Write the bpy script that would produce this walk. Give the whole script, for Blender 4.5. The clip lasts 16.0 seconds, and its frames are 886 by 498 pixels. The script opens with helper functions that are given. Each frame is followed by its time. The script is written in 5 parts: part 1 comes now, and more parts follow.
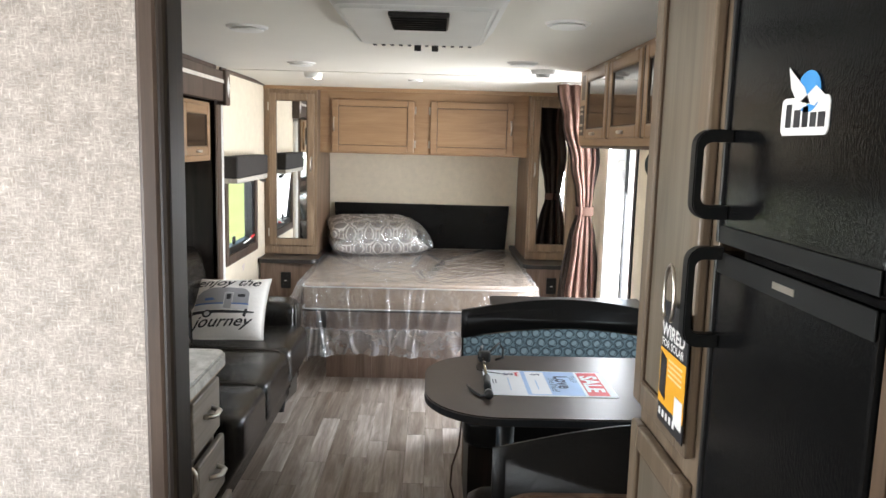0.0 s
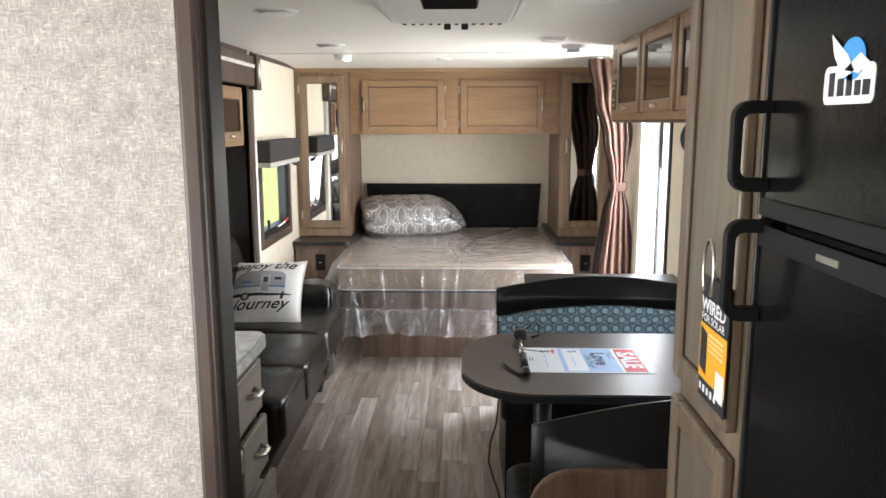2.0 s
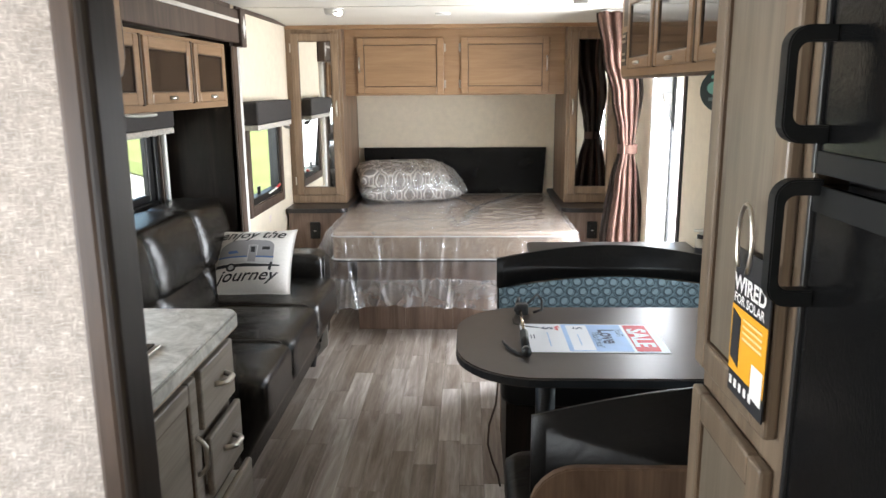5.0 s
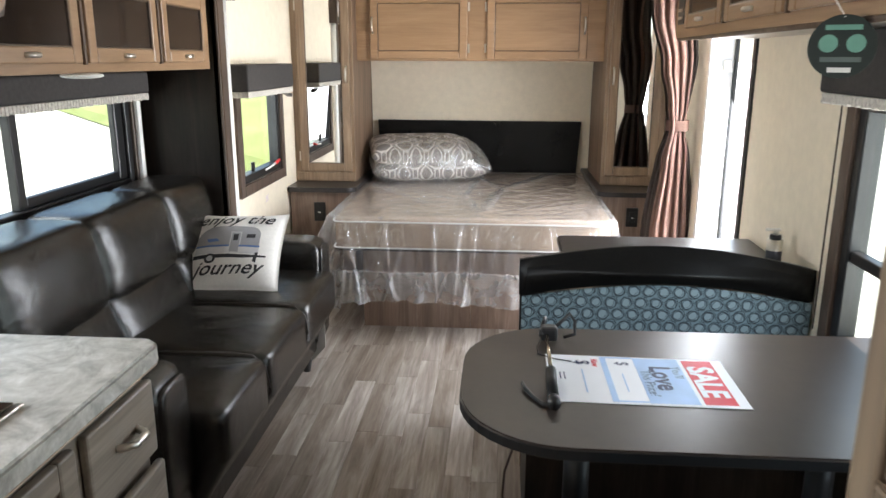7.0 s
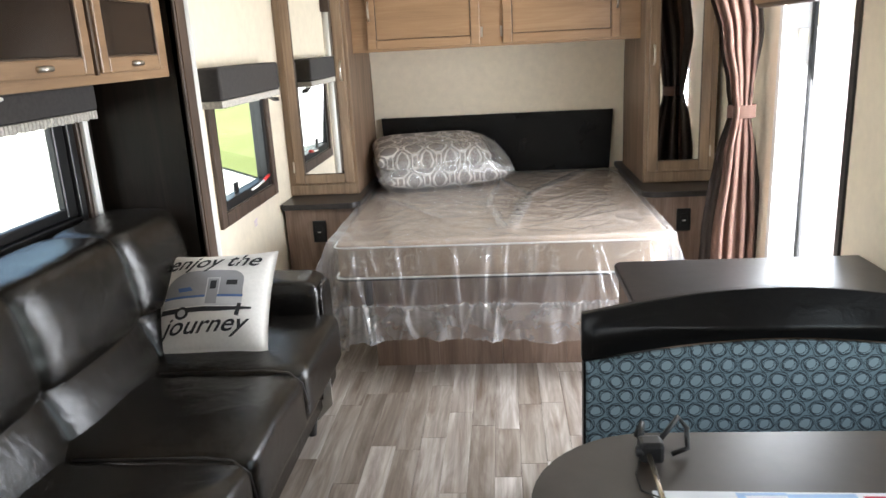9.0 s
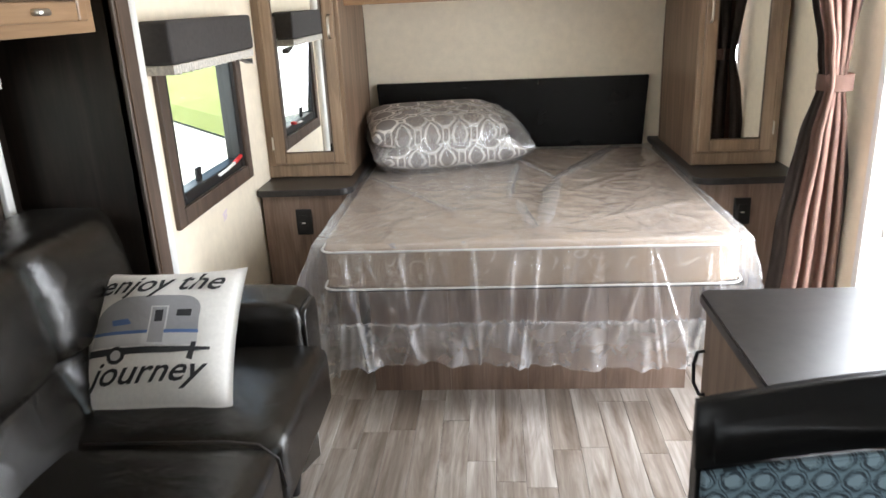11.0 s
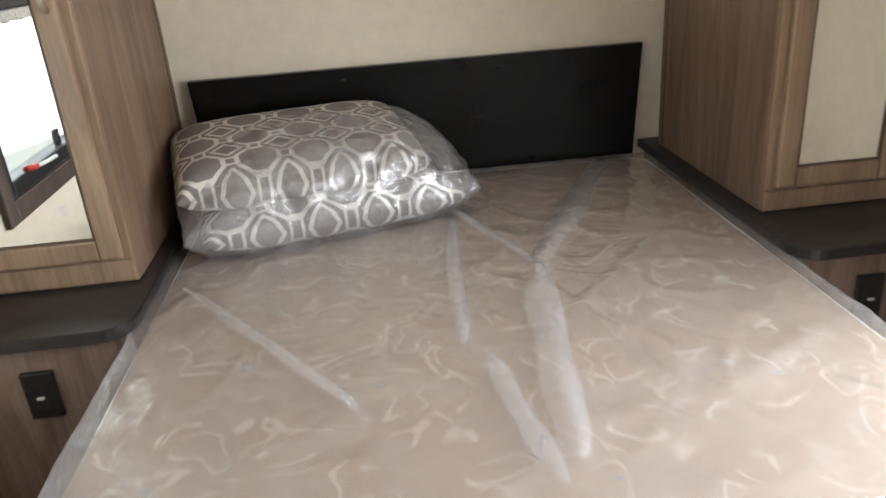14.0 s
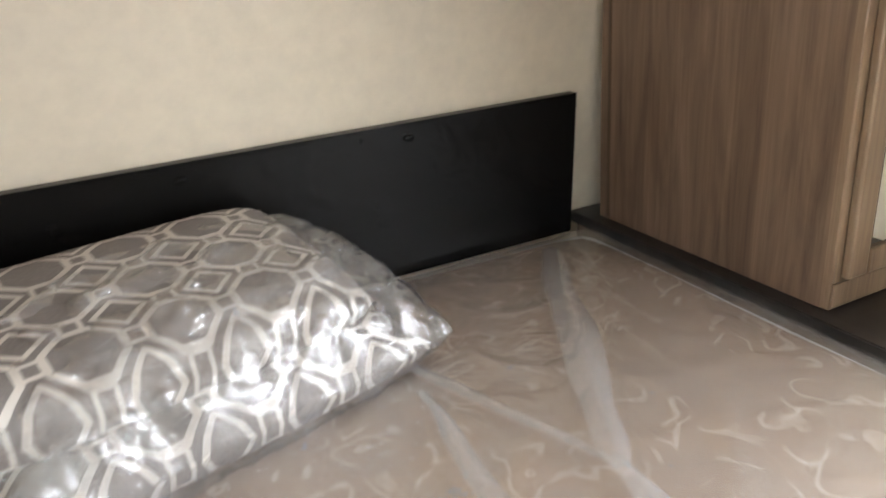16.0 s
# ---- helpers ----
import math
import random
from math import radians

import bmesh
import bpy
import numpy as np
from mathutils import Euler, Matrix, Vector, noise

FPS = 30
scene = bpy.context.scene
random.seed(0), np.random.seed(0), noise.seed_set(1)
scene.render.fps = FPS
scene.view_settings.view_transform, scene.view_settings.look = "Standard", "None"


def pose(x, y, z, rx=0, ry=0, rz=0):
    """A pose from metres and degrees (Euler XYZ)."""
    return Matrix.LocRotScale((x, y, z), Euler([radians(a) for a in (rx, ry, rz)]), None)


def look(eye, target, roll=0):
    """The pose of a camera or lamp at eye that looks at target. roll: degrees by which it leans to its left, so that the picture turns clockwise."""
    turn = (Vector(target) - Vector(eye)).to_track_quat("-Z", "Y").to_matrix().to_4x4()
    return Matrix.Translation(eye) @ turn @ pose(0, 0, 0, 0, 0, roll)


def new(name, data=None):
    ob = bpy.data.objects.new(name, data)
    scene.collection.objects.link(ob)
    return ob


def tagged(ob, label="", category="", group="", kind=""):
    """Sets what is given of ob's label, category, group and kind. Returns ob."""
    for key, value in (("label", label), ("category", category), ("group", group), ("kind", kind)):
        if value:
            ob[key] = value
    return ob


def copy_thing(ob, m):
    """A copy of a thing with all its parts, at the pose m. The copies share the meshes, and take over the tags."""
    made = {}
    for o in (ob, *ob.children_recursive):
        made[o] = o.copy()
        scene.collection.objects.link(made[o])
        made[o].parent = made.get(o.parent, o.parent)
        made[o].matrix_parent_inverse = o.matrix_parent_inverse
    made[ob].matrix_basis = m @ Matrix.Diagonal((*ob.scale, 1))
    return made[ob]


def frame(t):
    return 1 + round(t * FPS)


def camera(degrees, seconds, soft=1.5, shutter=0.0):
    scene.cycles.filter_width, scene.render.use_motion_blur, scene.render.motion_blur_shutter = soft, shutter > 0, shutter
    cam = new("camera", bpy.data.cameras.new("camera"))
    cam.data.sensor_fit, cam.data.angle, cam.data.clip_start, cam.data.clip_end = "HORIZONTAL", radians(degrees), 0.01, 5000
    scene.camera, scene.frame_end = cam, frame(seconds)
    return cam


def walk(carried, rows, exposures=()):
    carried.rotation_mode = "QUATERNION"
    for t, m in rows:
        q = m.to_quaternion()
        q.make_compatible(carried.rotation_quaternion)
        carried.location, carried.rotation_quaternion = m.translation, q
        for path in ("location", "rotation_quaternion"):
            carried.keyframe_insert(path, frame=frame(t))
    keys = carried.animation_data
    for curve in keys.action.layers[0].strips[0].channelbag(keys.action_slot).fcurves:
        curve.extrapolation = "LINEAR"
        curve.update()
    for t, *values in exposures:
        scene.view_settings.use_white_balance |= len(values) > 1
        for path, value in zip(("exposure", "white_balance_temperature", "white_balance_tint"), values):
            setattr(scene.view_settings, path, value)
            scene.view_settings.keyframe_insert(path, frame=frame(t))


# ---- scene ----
cam = camera(61.6, 16.0, shutter=0.5)
PATH = [
    (0, (0.064, 0.223, 1.558), (0.097, 2.203, 1.277), 1.5),
    (0.5, (0.062, 0.227, 1.562), (0.084, 2.205, 1.262), 1.0),
    (1, (0.059, 0.217, 1.565), (0.069, 2.194, 1.26), 0.7),
    (1.5, (0.063, 0.226, 1.555), (0.058, 2.203, 1.248), 0.5),
    (2, (0.054, 0.216, 1.559), (0.003, 2.187, 1.222), -0.1),
    (2.5, (0.056, 0.235, 1.554), (-0.025, 2.199, 1.189), -0.3),
    (3, (0.06, 0.242, 1.549), (-0.036, 2.204, 1.17), -0.4),
    (3.5, (0.057, 0.247, 1.548), (-0.007, 2.205, 1.149), -0.3),
    (4, (0.055, 0.279, 1.538), (0.021, 2.234, 1.118), -0.4),
    (6.5, (0.159, 0.887, 1.492), (0.014, 2.834, 1.062), -0.1),
    (7, (0.132, 1.045, 1.48), (-0.012, 2.977, 0.984), 0.2),
    (7.5, (0.069, 1.211, 1.501), (-0.109, 3.142, 1.01), -0.8),
    (8, (0.044, 1.374, 1.493), (-0.133, 3.295, 0.968), -1.5),
    (8.5, (0.069, 1.581, 1.504), (-0.069, 3.509, 0.991), -2.4),
    (9, (0.028, 1.716, 1.498), (-0.144, 3.636, 0.964), -3.1),
    (11.5, (-0.176, 2.636, 1.473), (-0.292, 4.525, 0.827), -2.1),
    (12, (-0.226, 2.92, 1.481), (-0.256, 4.809, 0.824), -2.3),
    (12.5, (-0.188, 3.255, 1.445), (-0.088, 5.121, 0.732), -2.4),
    (13, (-0.158, 3.52, 1.435), (-0.005, 5.356, 0.658), -2.5),
    (13.5, (-0.198, 3.835, 1.437), (-0.061, 5.676, 0.667), -3.6),
    (14, (-0.202, 4.121, 1.428), (-0.045, 5.953, 0.641), -4.3),
    (14.5, (-0.199, 4.364, 1.438), (-0.087, 6.207, 0.668), -5.4),
    (15, (-0.298, 4.577, 1.445), (-0.082, 6.409, 0.673), -4.7),
    (15.5, (-0.395, 4.766, 1.43), (0.112, 6.529, 0.633), -4.6),
    (16, (-0.438, 4.993, 1.41), (0.352, 6.671, 0.662), -4.5),
]
walk(cam, [(t, look(eye, target, roll)) for t, eye, target, roll in PATH], [(0.0, 1.58), (6.5, 1.66), (9.0, 1.62), (11.5, 1.6), (12.5, 1.5), (13.5, 1.52), (14.0, 1.55), (14.5, 1.80), (15.0, 1.95), (16.0, 2.03)])

# ---- light ----
world = bpy.data.worlds.new("world")
scene.world = world
world.use_nodes = True
wn = world.node_tree.nodes
sky = wn.new("ShaderNodeTexSky")
sky.sky_type, sky.sun_disc = "NISHITA", False
SUN_ELEV, SUN_AZ = 75.0, 86.0   # azimuth from +y towards +x
sky.sun_elevation, sky.sun_rotation = radians(SUN_ELEV), radians(SUN_AZ)
world.node_tree.links.new(sky.outputs[0], wn["Background"].inputs[0])
wn["Background"].inputs[1].default_value = 0.15
sun_data = bpy.data.lights.new("sun", "SUN")
sun_data.energy, sun_data.angle, sun_data.color = 4.8, radians(0.6), (1.0, 0.94, 0.85)
sun = new("sun", sun_data)
sd = Vector((math.sin(radians(SUN_AZ)) * math.cos(radians(SUN_ELEV)), math.cos(radians(SUN_AZ)) * math.cos(radians(SUN_ELEV)), math.sin(radians(SUN_ELEV))))
sun.matrix_world = look(sd * 30, (0, 0, 0))


def area(name, eye, target, w, h, power, color):
    d = bpy.data.lights.new(name, "AREA")
    d.shape, d.size, d.size_y, d.energy, d.color = "RECTANGLE", w, h, power, color
    ob = new(name, d)
    ob.matrix_world = look(eye, target)
    return ob


DAY = (0.905, 0.94, 1.0)
area("door_daylight", (1.37, 4.70, 1.0), (0.2, 4.90, 0.55), 0.60, 1.6, 28, DAY)
area("bed_window_daylight", (-1.30, 5.15, 1.12), (0.3, 5.75, 0.9), 0.6, 0.48, 1.2, DAY)
area("dinette_window_daylight", (1.30, 2.68, 1.0), (0.0, 2.75, 0.75), 1.25, 0.7, 4.5, DAY)
area("kitchen_window_daylight", (-1.66, 1.85, 1.28), (0.0, 1.85, 0.9), 0.8, 0.42, 14, DAY)
area("slide_window_daylight", (-2.0, 3.4, 1.85), (-1.0, 3.4, 0.75), 1.5, 0.6, 18, DAY)
area("rear_window_daylight", (-1.27, 0.35, 1.2), (0.4, 0.7, 1.1), 0.8, 0.6, 10, DAY)


# ---- materials ----
def mat(name, rough=0.5, metal=0.0):
    m = bpy.data.materials.new(name)
    m.use_nodes = True
    nt = m.node_tree
    b = nt.nodes["Principled BSDF"]
    b.inputs["Roughness"].default_value, b.inputs["Metallic"].default_value = rough, metal
    return m, nt, b


def nd(nt, kind, **values):
    n = nt.nodes.new(kind)
    for k, v in values.items():
        n.inputs[k].default_value = v
    return n


def coords(nt, scale=(1, 1, 1), rand=False):
    tc = nt.nodes.new("ShaderNodeTexCoord")
    mp = nt.nodes.new("ShaderNodeMapping")
    mp.inputs["Scale"].default_value = scale
    nt.links.new(tc.outputs["Object"], mp.inputs["Vector"])
    if rand:
        oi = nt.nodes.new("ShaderNodeObjectInfo")
        mul = nt.nodes.new("ShaderNodeVectorMath")
        mul.operation = "SCALE"
        mul.inputs[0].default_value = (7.0, 11.0, 5.0)
        nt.links.new(oi.outputs["Random"], mul.inputs["Scale"])
        nt.links.new(mul.outputs[0], mp.inputs["Location"])
    return mp.outputs["Vector"]


def ramp(nt, fac, stops):
    r = nt.nodes.new("ShaderNodeValToRGB")
    e = r.color_ramp.elements
    while len(e) < len(stops):
        e.new(0.5)
    for el, (p, c) in zip(e, stops):
        el.position, el.color = p, (*c, 1)
    nt.links.new(fac, r.inputs["Fac"])
    return r.outputs["Color"]


def bump(nt, b, height, strength, dist=0.002):
    n = nt.nodes.new("ShaderNodeBump")
    n.inputs["Strength"].default_value, n.inputs["Distance"].default_value = strength, dist
    nt.links.new(height, n.inputs["Height"])
    nt.links.new(n.outputs["Normal"], b.inputs["Normal"])


def mix(nt, kind, fac, a, c):
    n = nt.nodes.new("ShaderNodeMix")
    n.data_type, n.blend_type = "RGBA", kind
    for v, s in ((fac, n.inputs[0]), (a, n.inputs[6]), (c, n.inputs[7])):
        if hasattr(v, "default_value"):
            nt.links.new(v, s)
        else:
            s.default_value = v if not isinstance(v, tuple) else (*v, 1)
    return n.outputs[2]


def wood(name, dark, mid, light, axis="z", rough=0.42, fine=46.0, rand=False, bumps=0.12, grain=0.55):
    """Grained wood or wood-look laminate, with the grain along one axis."""
    m, nt, b = mat(name, rough)
    long, cross = 1.6, 14.0
    s = {"x": (long, cross, cross), "y": (cross, long, cross), "z": (cross, cross, long)}[axis]
    v = coords(nt, s, rand)
    n1 = nd(nt, "ShaderNodeTexNoise", Scale=1.1, Detail=6.0, Roughness=0.62, Distortion=0.7)
    nt.links.new(v, n1.inputs["Vector"])
    s2 = {"x": (2.2, fine * 3, fine * 3), "y": (fine * 3, 2.2, fine * 3), "z": (fine * 3, fine * 3, 2.2)}[axis]
    v2 = coords(nt, s2, rand)
    n2 = nd(nt, "ShaderNodeTexNoise", Scale=1.0, Detail=3.0, Roughness=0.6)
    nt.links.new(v2, n2.inputs["Vector"])
    c1 = ramp(nt, n1.outputs["Fac"], [(0.28, dark), (0.5, mid), (0.72, light)])
    c2 = ramp(nt, n2.outputs["Fac"], [(0.3, (0.62, 0.6, 0.58)), (0.62, (1.0, 1.0, 1.0))])
    col = mix(nt, "MULTIPLY", grain, c1, c2)
    nt.links.new(col, b.inputs["Base Color"])
    bump(nt, b, n2.outputs["Fac"], bumps, 0.001)
    return m


def plain(name, color, rough=0.5, metal=0.0, var=0.12, scale=8.0, bumps=0.0, bscale=200.0):
    """One colour with slight mottling and, where asked, a fine relief."""
    m, nt, b = mat(name, rough, metal)
    n = nd(nt, "ShaderNodeTexNoise", Scale=scale, Detail=5.0, Roughness=0.6)
    nt.links.new(coords(nt), n.inputs["Vector"])
    lo = tuple(c * (1 - var) for c in color)
    hi = tuple(min(1, c * (1 + var)) for c in color)
    nt.links.new(ramp(nt, n.outputs["Fac"], [(0.3, lo), (0.7, hi)]), b.inputs["Base Color"])
    if bumps:
        n2 = nd(nt, "ShaderNodeTexNoise", Scale=bscale, Detail=3.0)
        nt.links.new(coords(nt), n2.inputs["Vector"])
        bump(nt, b, n2.outputs["Fac"], bumps, 0.001)
    return m


CAB = wood("cabinet_wood", (0.16, 0.104, 0.064), (0.255, 0.173, 0.110), (0.345, 0.245, 0.16), "z", 0.34)
CABH = wood("cabinet_wood_across", (0.265, 0.155, 0.080), (0.335, 0.202, 0.108), (0.40, 0.25, 0.14), "x", 0.34, grain=0.3)
CABY = wood("cabinet_wood_along", (0.235, 0.142, 0.076), (0.305, 0.188, 0.104), (0.365, 0.234, 0.135), "y", 0.34, grain=0.3)
CABDARK = wood("cabinet_glaze_and_shadow", (0.06, 0.036, 0.02), (0.10, 0.062, 0.036), (0.15, 0.10, 0.06), "z", 0.45)
SIDE = wood("wardrobe_side_laminate", (0.115, 0.070, 0.045), (0.205, 0.133, 0.088), (0.285, 0.195, 0.135), "z", 0.45)
PANTRY = wood("pantry_wood", (0.10, 0.072, 0.047), (0.165, 0.12, 0.08), (0.225, 0.17, 0.115), "z", 0.36)
PANEL = wood("pantry_panel", (0.105, 0.083, 0.058), (0.155, 0.125, 0.09), (0.20, 0.165, 0.122), "z", 0.36)
GREYCAB = wood("grey_drawer_wood", (0.125, 0.10, 0.078), (0.205, 0.172, 0.138), (0.28, 0.24, 0.20), "y", 0.45)
BASE = wood("bed_base_laminate", (0.125, 0.078, 0.056), (0.235, 0.160, 0.120), (0.33, 0.245, 0.195), "z", 0.45)
DARKWOOD = wood("espresso_wood", (0.012, 0.009, 0.007), (0.022, 0.016, 0.012), (0.038, 0.028, 0.021), "z", 0.42)
DARKWOOD.node_tree.nodes["Principled BSDF"].inputs["Specular IOR Level"].default_value = 0.20
TRIM = wood("brown_trim", (0.045, 0.03, 0.022), (0.085, 0.058, 0.043), (0.13, 0.09, 0.068), "z", 0.45)
TOP = plain("black_laminate", (0.022, 0.019, 0.018), 0.32, var=0.35, scale=30)
TABLE = plain("table_laminate", (0.036, 0.028, 0.023), 0.34, var=0.12, scale=25)
TABLE.node_tree.nodes["Principled BSDF"].inputs["Specular IOR Level"].default_value = 0.5
WHITE = plain("white_wall_vinyl", (0.78, 0.69, 0.545), 0.7, var=0.05, scale=22, bumps=0.3, bscale=130)
CEIL = plain("ceiling_vinyl", (0.75, 0.72, 0.65), 0.6, var=0.03, scale=2, bumps=0.06, bscale=90)
PLASTIC = plain("white_plastic", (0.78, 0.77, 0.74), 0.4, var=0.03)
BLACKP = plain("black_plastic", (0.010, 0.010, 0.0105), 0.38, var=0.2)
CHROME = plain("brushed_nickel", (0.62, 0.58, 0.52), 0.28, 1.0, var=0.08)
ALU = plain("white_aluminium", (0.75, 0.75, 0.74), 0.4, 0.2, var=0.06)


def m_leather(name, col, rough=0.27):
    m, nt, b = mat(name, rough)
    n = nd(nt, "ShaderNodeTexNoise", Scale=5.0, Detail=4.0)
    nt.links.new(coords(nt), n.inputs["Vector"])
    nt.links.new(ramp(nt, n.outputs["Fac"], [(0.3, tuple(c * 0.8 for c in col)), (0.7, tuple(c * 1.25 for c in col))]), b.inputs["Base Color"])
    vo = nd(nt, "ShaderNodeTexVoronoi", Scale=420.0)
    nt.links.new(coords(nt), vo.inputs["Vector"])
    w = nd(nt, "ShaderNodeTexNoise", Scale=14.0, Detail=3.0, Distortion=1.2)
    nt.links.new(coords(nt), w.inputs["Vector"])
    ad = nt.nodes.new("ShaderNodeMath")
    ad.operation = "MULTIPLY_ADD"
    ad.inputs[1].default_value = 11.0
    nt.links.new(w.outputs["Fac"], ad.inputs[0])
    nt.links.new(vo.outputs["Distance"], ad.inputs[2])
    b.inputs["Specular IOR Level"].default_value = 0.5
    bump(nt, b, ad.outputs[0], 0.22, 0.0014)
    return m


LEATHER = m_leather("dark_brown_leatherette", (0.0080, 0.0066, 0.0052), 0.25)
VINYL = m_leather("black_bench_vinyl", (0.0050, 0.0047, 0.0045))
VINYL.node_tree.nodes["Principled BSDF"].inputs["Specular IOR Level"].default_value = 0.2

BENCH = m_leather("dull_bench_vinyl", (0.0070, 0.0066, 0.0062), 0.38)
BENCH.node_tree.nodes["Principled BSDF"].inputs["Specular IOR Level"].default_value = 0.22


def m_wallpaper():
    m, nt, b = mat("woven_wallpaper", 0.75)
    va = nd(nt, "ShaderNodeTexNoise", Scale=1.0, Detail=5.0, Roughness=0.7, Distortion=0.4)
    nt.links.new(coords(nt, (330, 330, 85)), va.inputs["Vector"])
    vb = nd(nt, "ShaderNodeTexNoise", Scale=1.0, Detail=5.0, Roughness=0.7, Distortion=0.4)
    nt.links.new(coords(nt, (80, 330, 350)), vb.inputs["Vector"])
    mx = nt.nodes.new("ShaderNodeMath")
    mx.operation = "MAXIMUM"
    nt.links.new(va.outputs["Fac"], mx.inputs[0])
    nt.links.new(vb.outputs["Fac"], mx.inputs[1])
    c = ramp(nt, mx.outputs[0], [(0.42, (0.38, 0.335, 0.298)), (0.56, (0.53, 0.485, 0.44)), (0.70, (0.82, 0.78, 0.73))])
    cl = nd(nt, "ShaderNodeTexNoise", Scale=34.0, Detail=4.0, Roughness=0.7)
    nt.links.new(coords(nt), cl.inputs["Vector"])
    c = mix(nt, "MULTIPLY", 0.8, c, ramp(nt, cl.outputs["Fac"], [(0.35, (0.74, 0.73, 0.72)), (0.65, (1.08, 1.08, 1.08))]))
    nt.links.new(c, b.inputs["Base Color"])
    bump(nt, b, mx.outputs[0], 0.2, 0.001)
    return m


WALLPAPER = m_wallpaper()


def m_fridge():
    m, nt, b = mat("pebbled_black_door", 0.10)
    b.inputs["Base Color"].default_value = (0.005, 0.005, 0.005, 1)
    b.inputs["Specular IOR Level"].default_value = 0.16
    n = nd(nt, "ShaderNodeTexNoise", Scale=1.0, Detail=3.0, Roughness=0.55)
    nt.links.new(coords(nt, (260, 260, 130)), n.inputs["Vector"])
    bump(nt, b, n.outputs["Fac"], 0.22, 0.0018)
    return m


FRIDGE = m_fridge()


def m_marble():
    m, nt, b = mat("grey_marbled_laminate", 0.32)
    n = nd(nt, "ShaderNodeTexNoise", Scale=9.0, Detail=8.0, Roughness=0.68, Distortion=1.6)
    nt.links.new(coords(nt), n.inputs["Vector"])
    n2 = nd(nt, "ShaderNodeTexNoise", Scale=60.0, Detail=4.0, Roughness=0.7)
    nt.links.new(coords(nt), n2.inputs["Vector"])
    c = ramp(nt, n.outputs["Fac"], [(0.32, (0.27, 0.27, 0.25)), (0.5, (0.48, 0.48, 0.45)), (0.68, (0.66, 0.66, 0.63))])
    c2 = ramp(nt, n2.outputs["Fac"], [(0.35, (0.75, 0.74, 0.72)), (0.6, (1, 1, 1))])
    nt.links.new(mix(nt, "MULTIPLY", 0.7, c, c2), b.inputs["Base Color"])
    return m


MARBLE = m_marble()


def gloss_factor(nt, normal=None, low=0.045, gain=0.8, power=4.0):
    """How strongly a thin clear sheet shines: little straight on, much at a grazing angle, alike from both sides."""
    lw = nt.nodes.new("ShaderNodeLayerWeight")
    lw.inputs["Blend"].default_value = 0.5
    if normal is not None:
        nt.links.new(normal, lw.inputs["Normal"])
    pw = nt.nodes.new("ShaderNodeMath")
    pw.operation = "POWER"
    pw.inputs[1].default_value = power
    nt.links.new(lw.outputs["Facing"], pw.inputs[0])
    ma = nt.nodes.new("ShaderNodeMath")
    ma.operation, ma.use_clamp = "MULTIPLY_ADD", True
    ma.inputs[1].default_value, ma.inputs[2].default_value = gain, low
    nt.links.new(pw.outputs[0], ma.inputs[0])
    return ma.outputs[0]


def m_glass(name, tint=(1, 1, 1), rough=0.0):
    m = bpy.data.materials.new(name)
    m.use_nodes = True
    nt = m.node_tree
    nt.nodes.remove(nt.nodes["Principled BSDF"])
    tr = nt.nodes.new("ShaderNodeBsdfTransparent")
    tr.inputs[0].default_value = (*tint, 1)
    gl = nt.nodes.new("ShaderNodeBsdfGlossy")
    gl.inputs["Roughness"].default_value = rough
    mx = nt.nodes.new("ShaderNodeMixShader")
    nt.links.new(gloss_factor(nt, None, 0.02, 0.2), mx.inputs[0])
    nt.links.new(tr.outputs[0], mx.inputs[1])
    nt.links.new(gl.outputs[0], mx.inputs[2])
    nt.links.new(mx.outputs[0], nt.nodes["Material Output"].inputs["Surface"])
    return m


GLASS = m_glass("window_glass", (0.9, 0.93, 0.9))
SMOKED = plain("smoked_glass", (0.018, 0.014, 0.012), 0.06, var=0.05)


def m_mirror():
    m, nt, b = mat("mirror", 0.02, 1.0)
    b.inputs["Base Color"].default_value = (0.85, 0.86, 0.85, 1)
    return m


MIRROR = m_mirror()


# ---- building helpers ----
def thing(name, loc, label, category, group="", kind=""):
    ob = new(name)
    ob.location = loc
    ob.empty_display_size = 0.05
    return tagged(ob, label, category, group, kind)


def part(name, bm, material, parent=None, label="", smooth=False):
    me = bpy.data.meshes.new(name)
    if smooth:
        for f in bm.faces:
            f.smooth = True
    bm.to_mesh(me)
    bm.free()
    me.materials.append(material)
    ob = new(name, me)
    if parent is not None:
        ob.parent = parent
        if parent.data is None:
            ob.matrix_parent_inverse = Matrix.Translation(-parent.location)
    return tagged(ob, label)


def box(x0, x1, y0, y1, z0, z1, bevel=0.0, seg=2, bm=None):
    """A box between two corners, with its edges rounded."""
    b = bmesh.new()
    bmesh.ops.create_cube(b, size=1)
    for v in b.verts:
        v.co = Vector(((x0 + x1) / 2 + v.co.x * (x1 - x0), (y0 + y1) / 2 + v.co.y * (y1 - y0), (z0 + z1) / 2 + v.co.z * (z1 - z0)))
    if bevel:
        bmesh.ops.bevel(b, geom=b.edges[:], offset=bevel, segments=seg, affect="EDGES", profile=0.5)
    if bm is None:
        return b
    me = bpy.data.meshes.new("joined")
    b.to_mesh(me)
    b.free()
    bm.from_mesh(me)
    bpy.data.meshes.remove(me)
    return bm


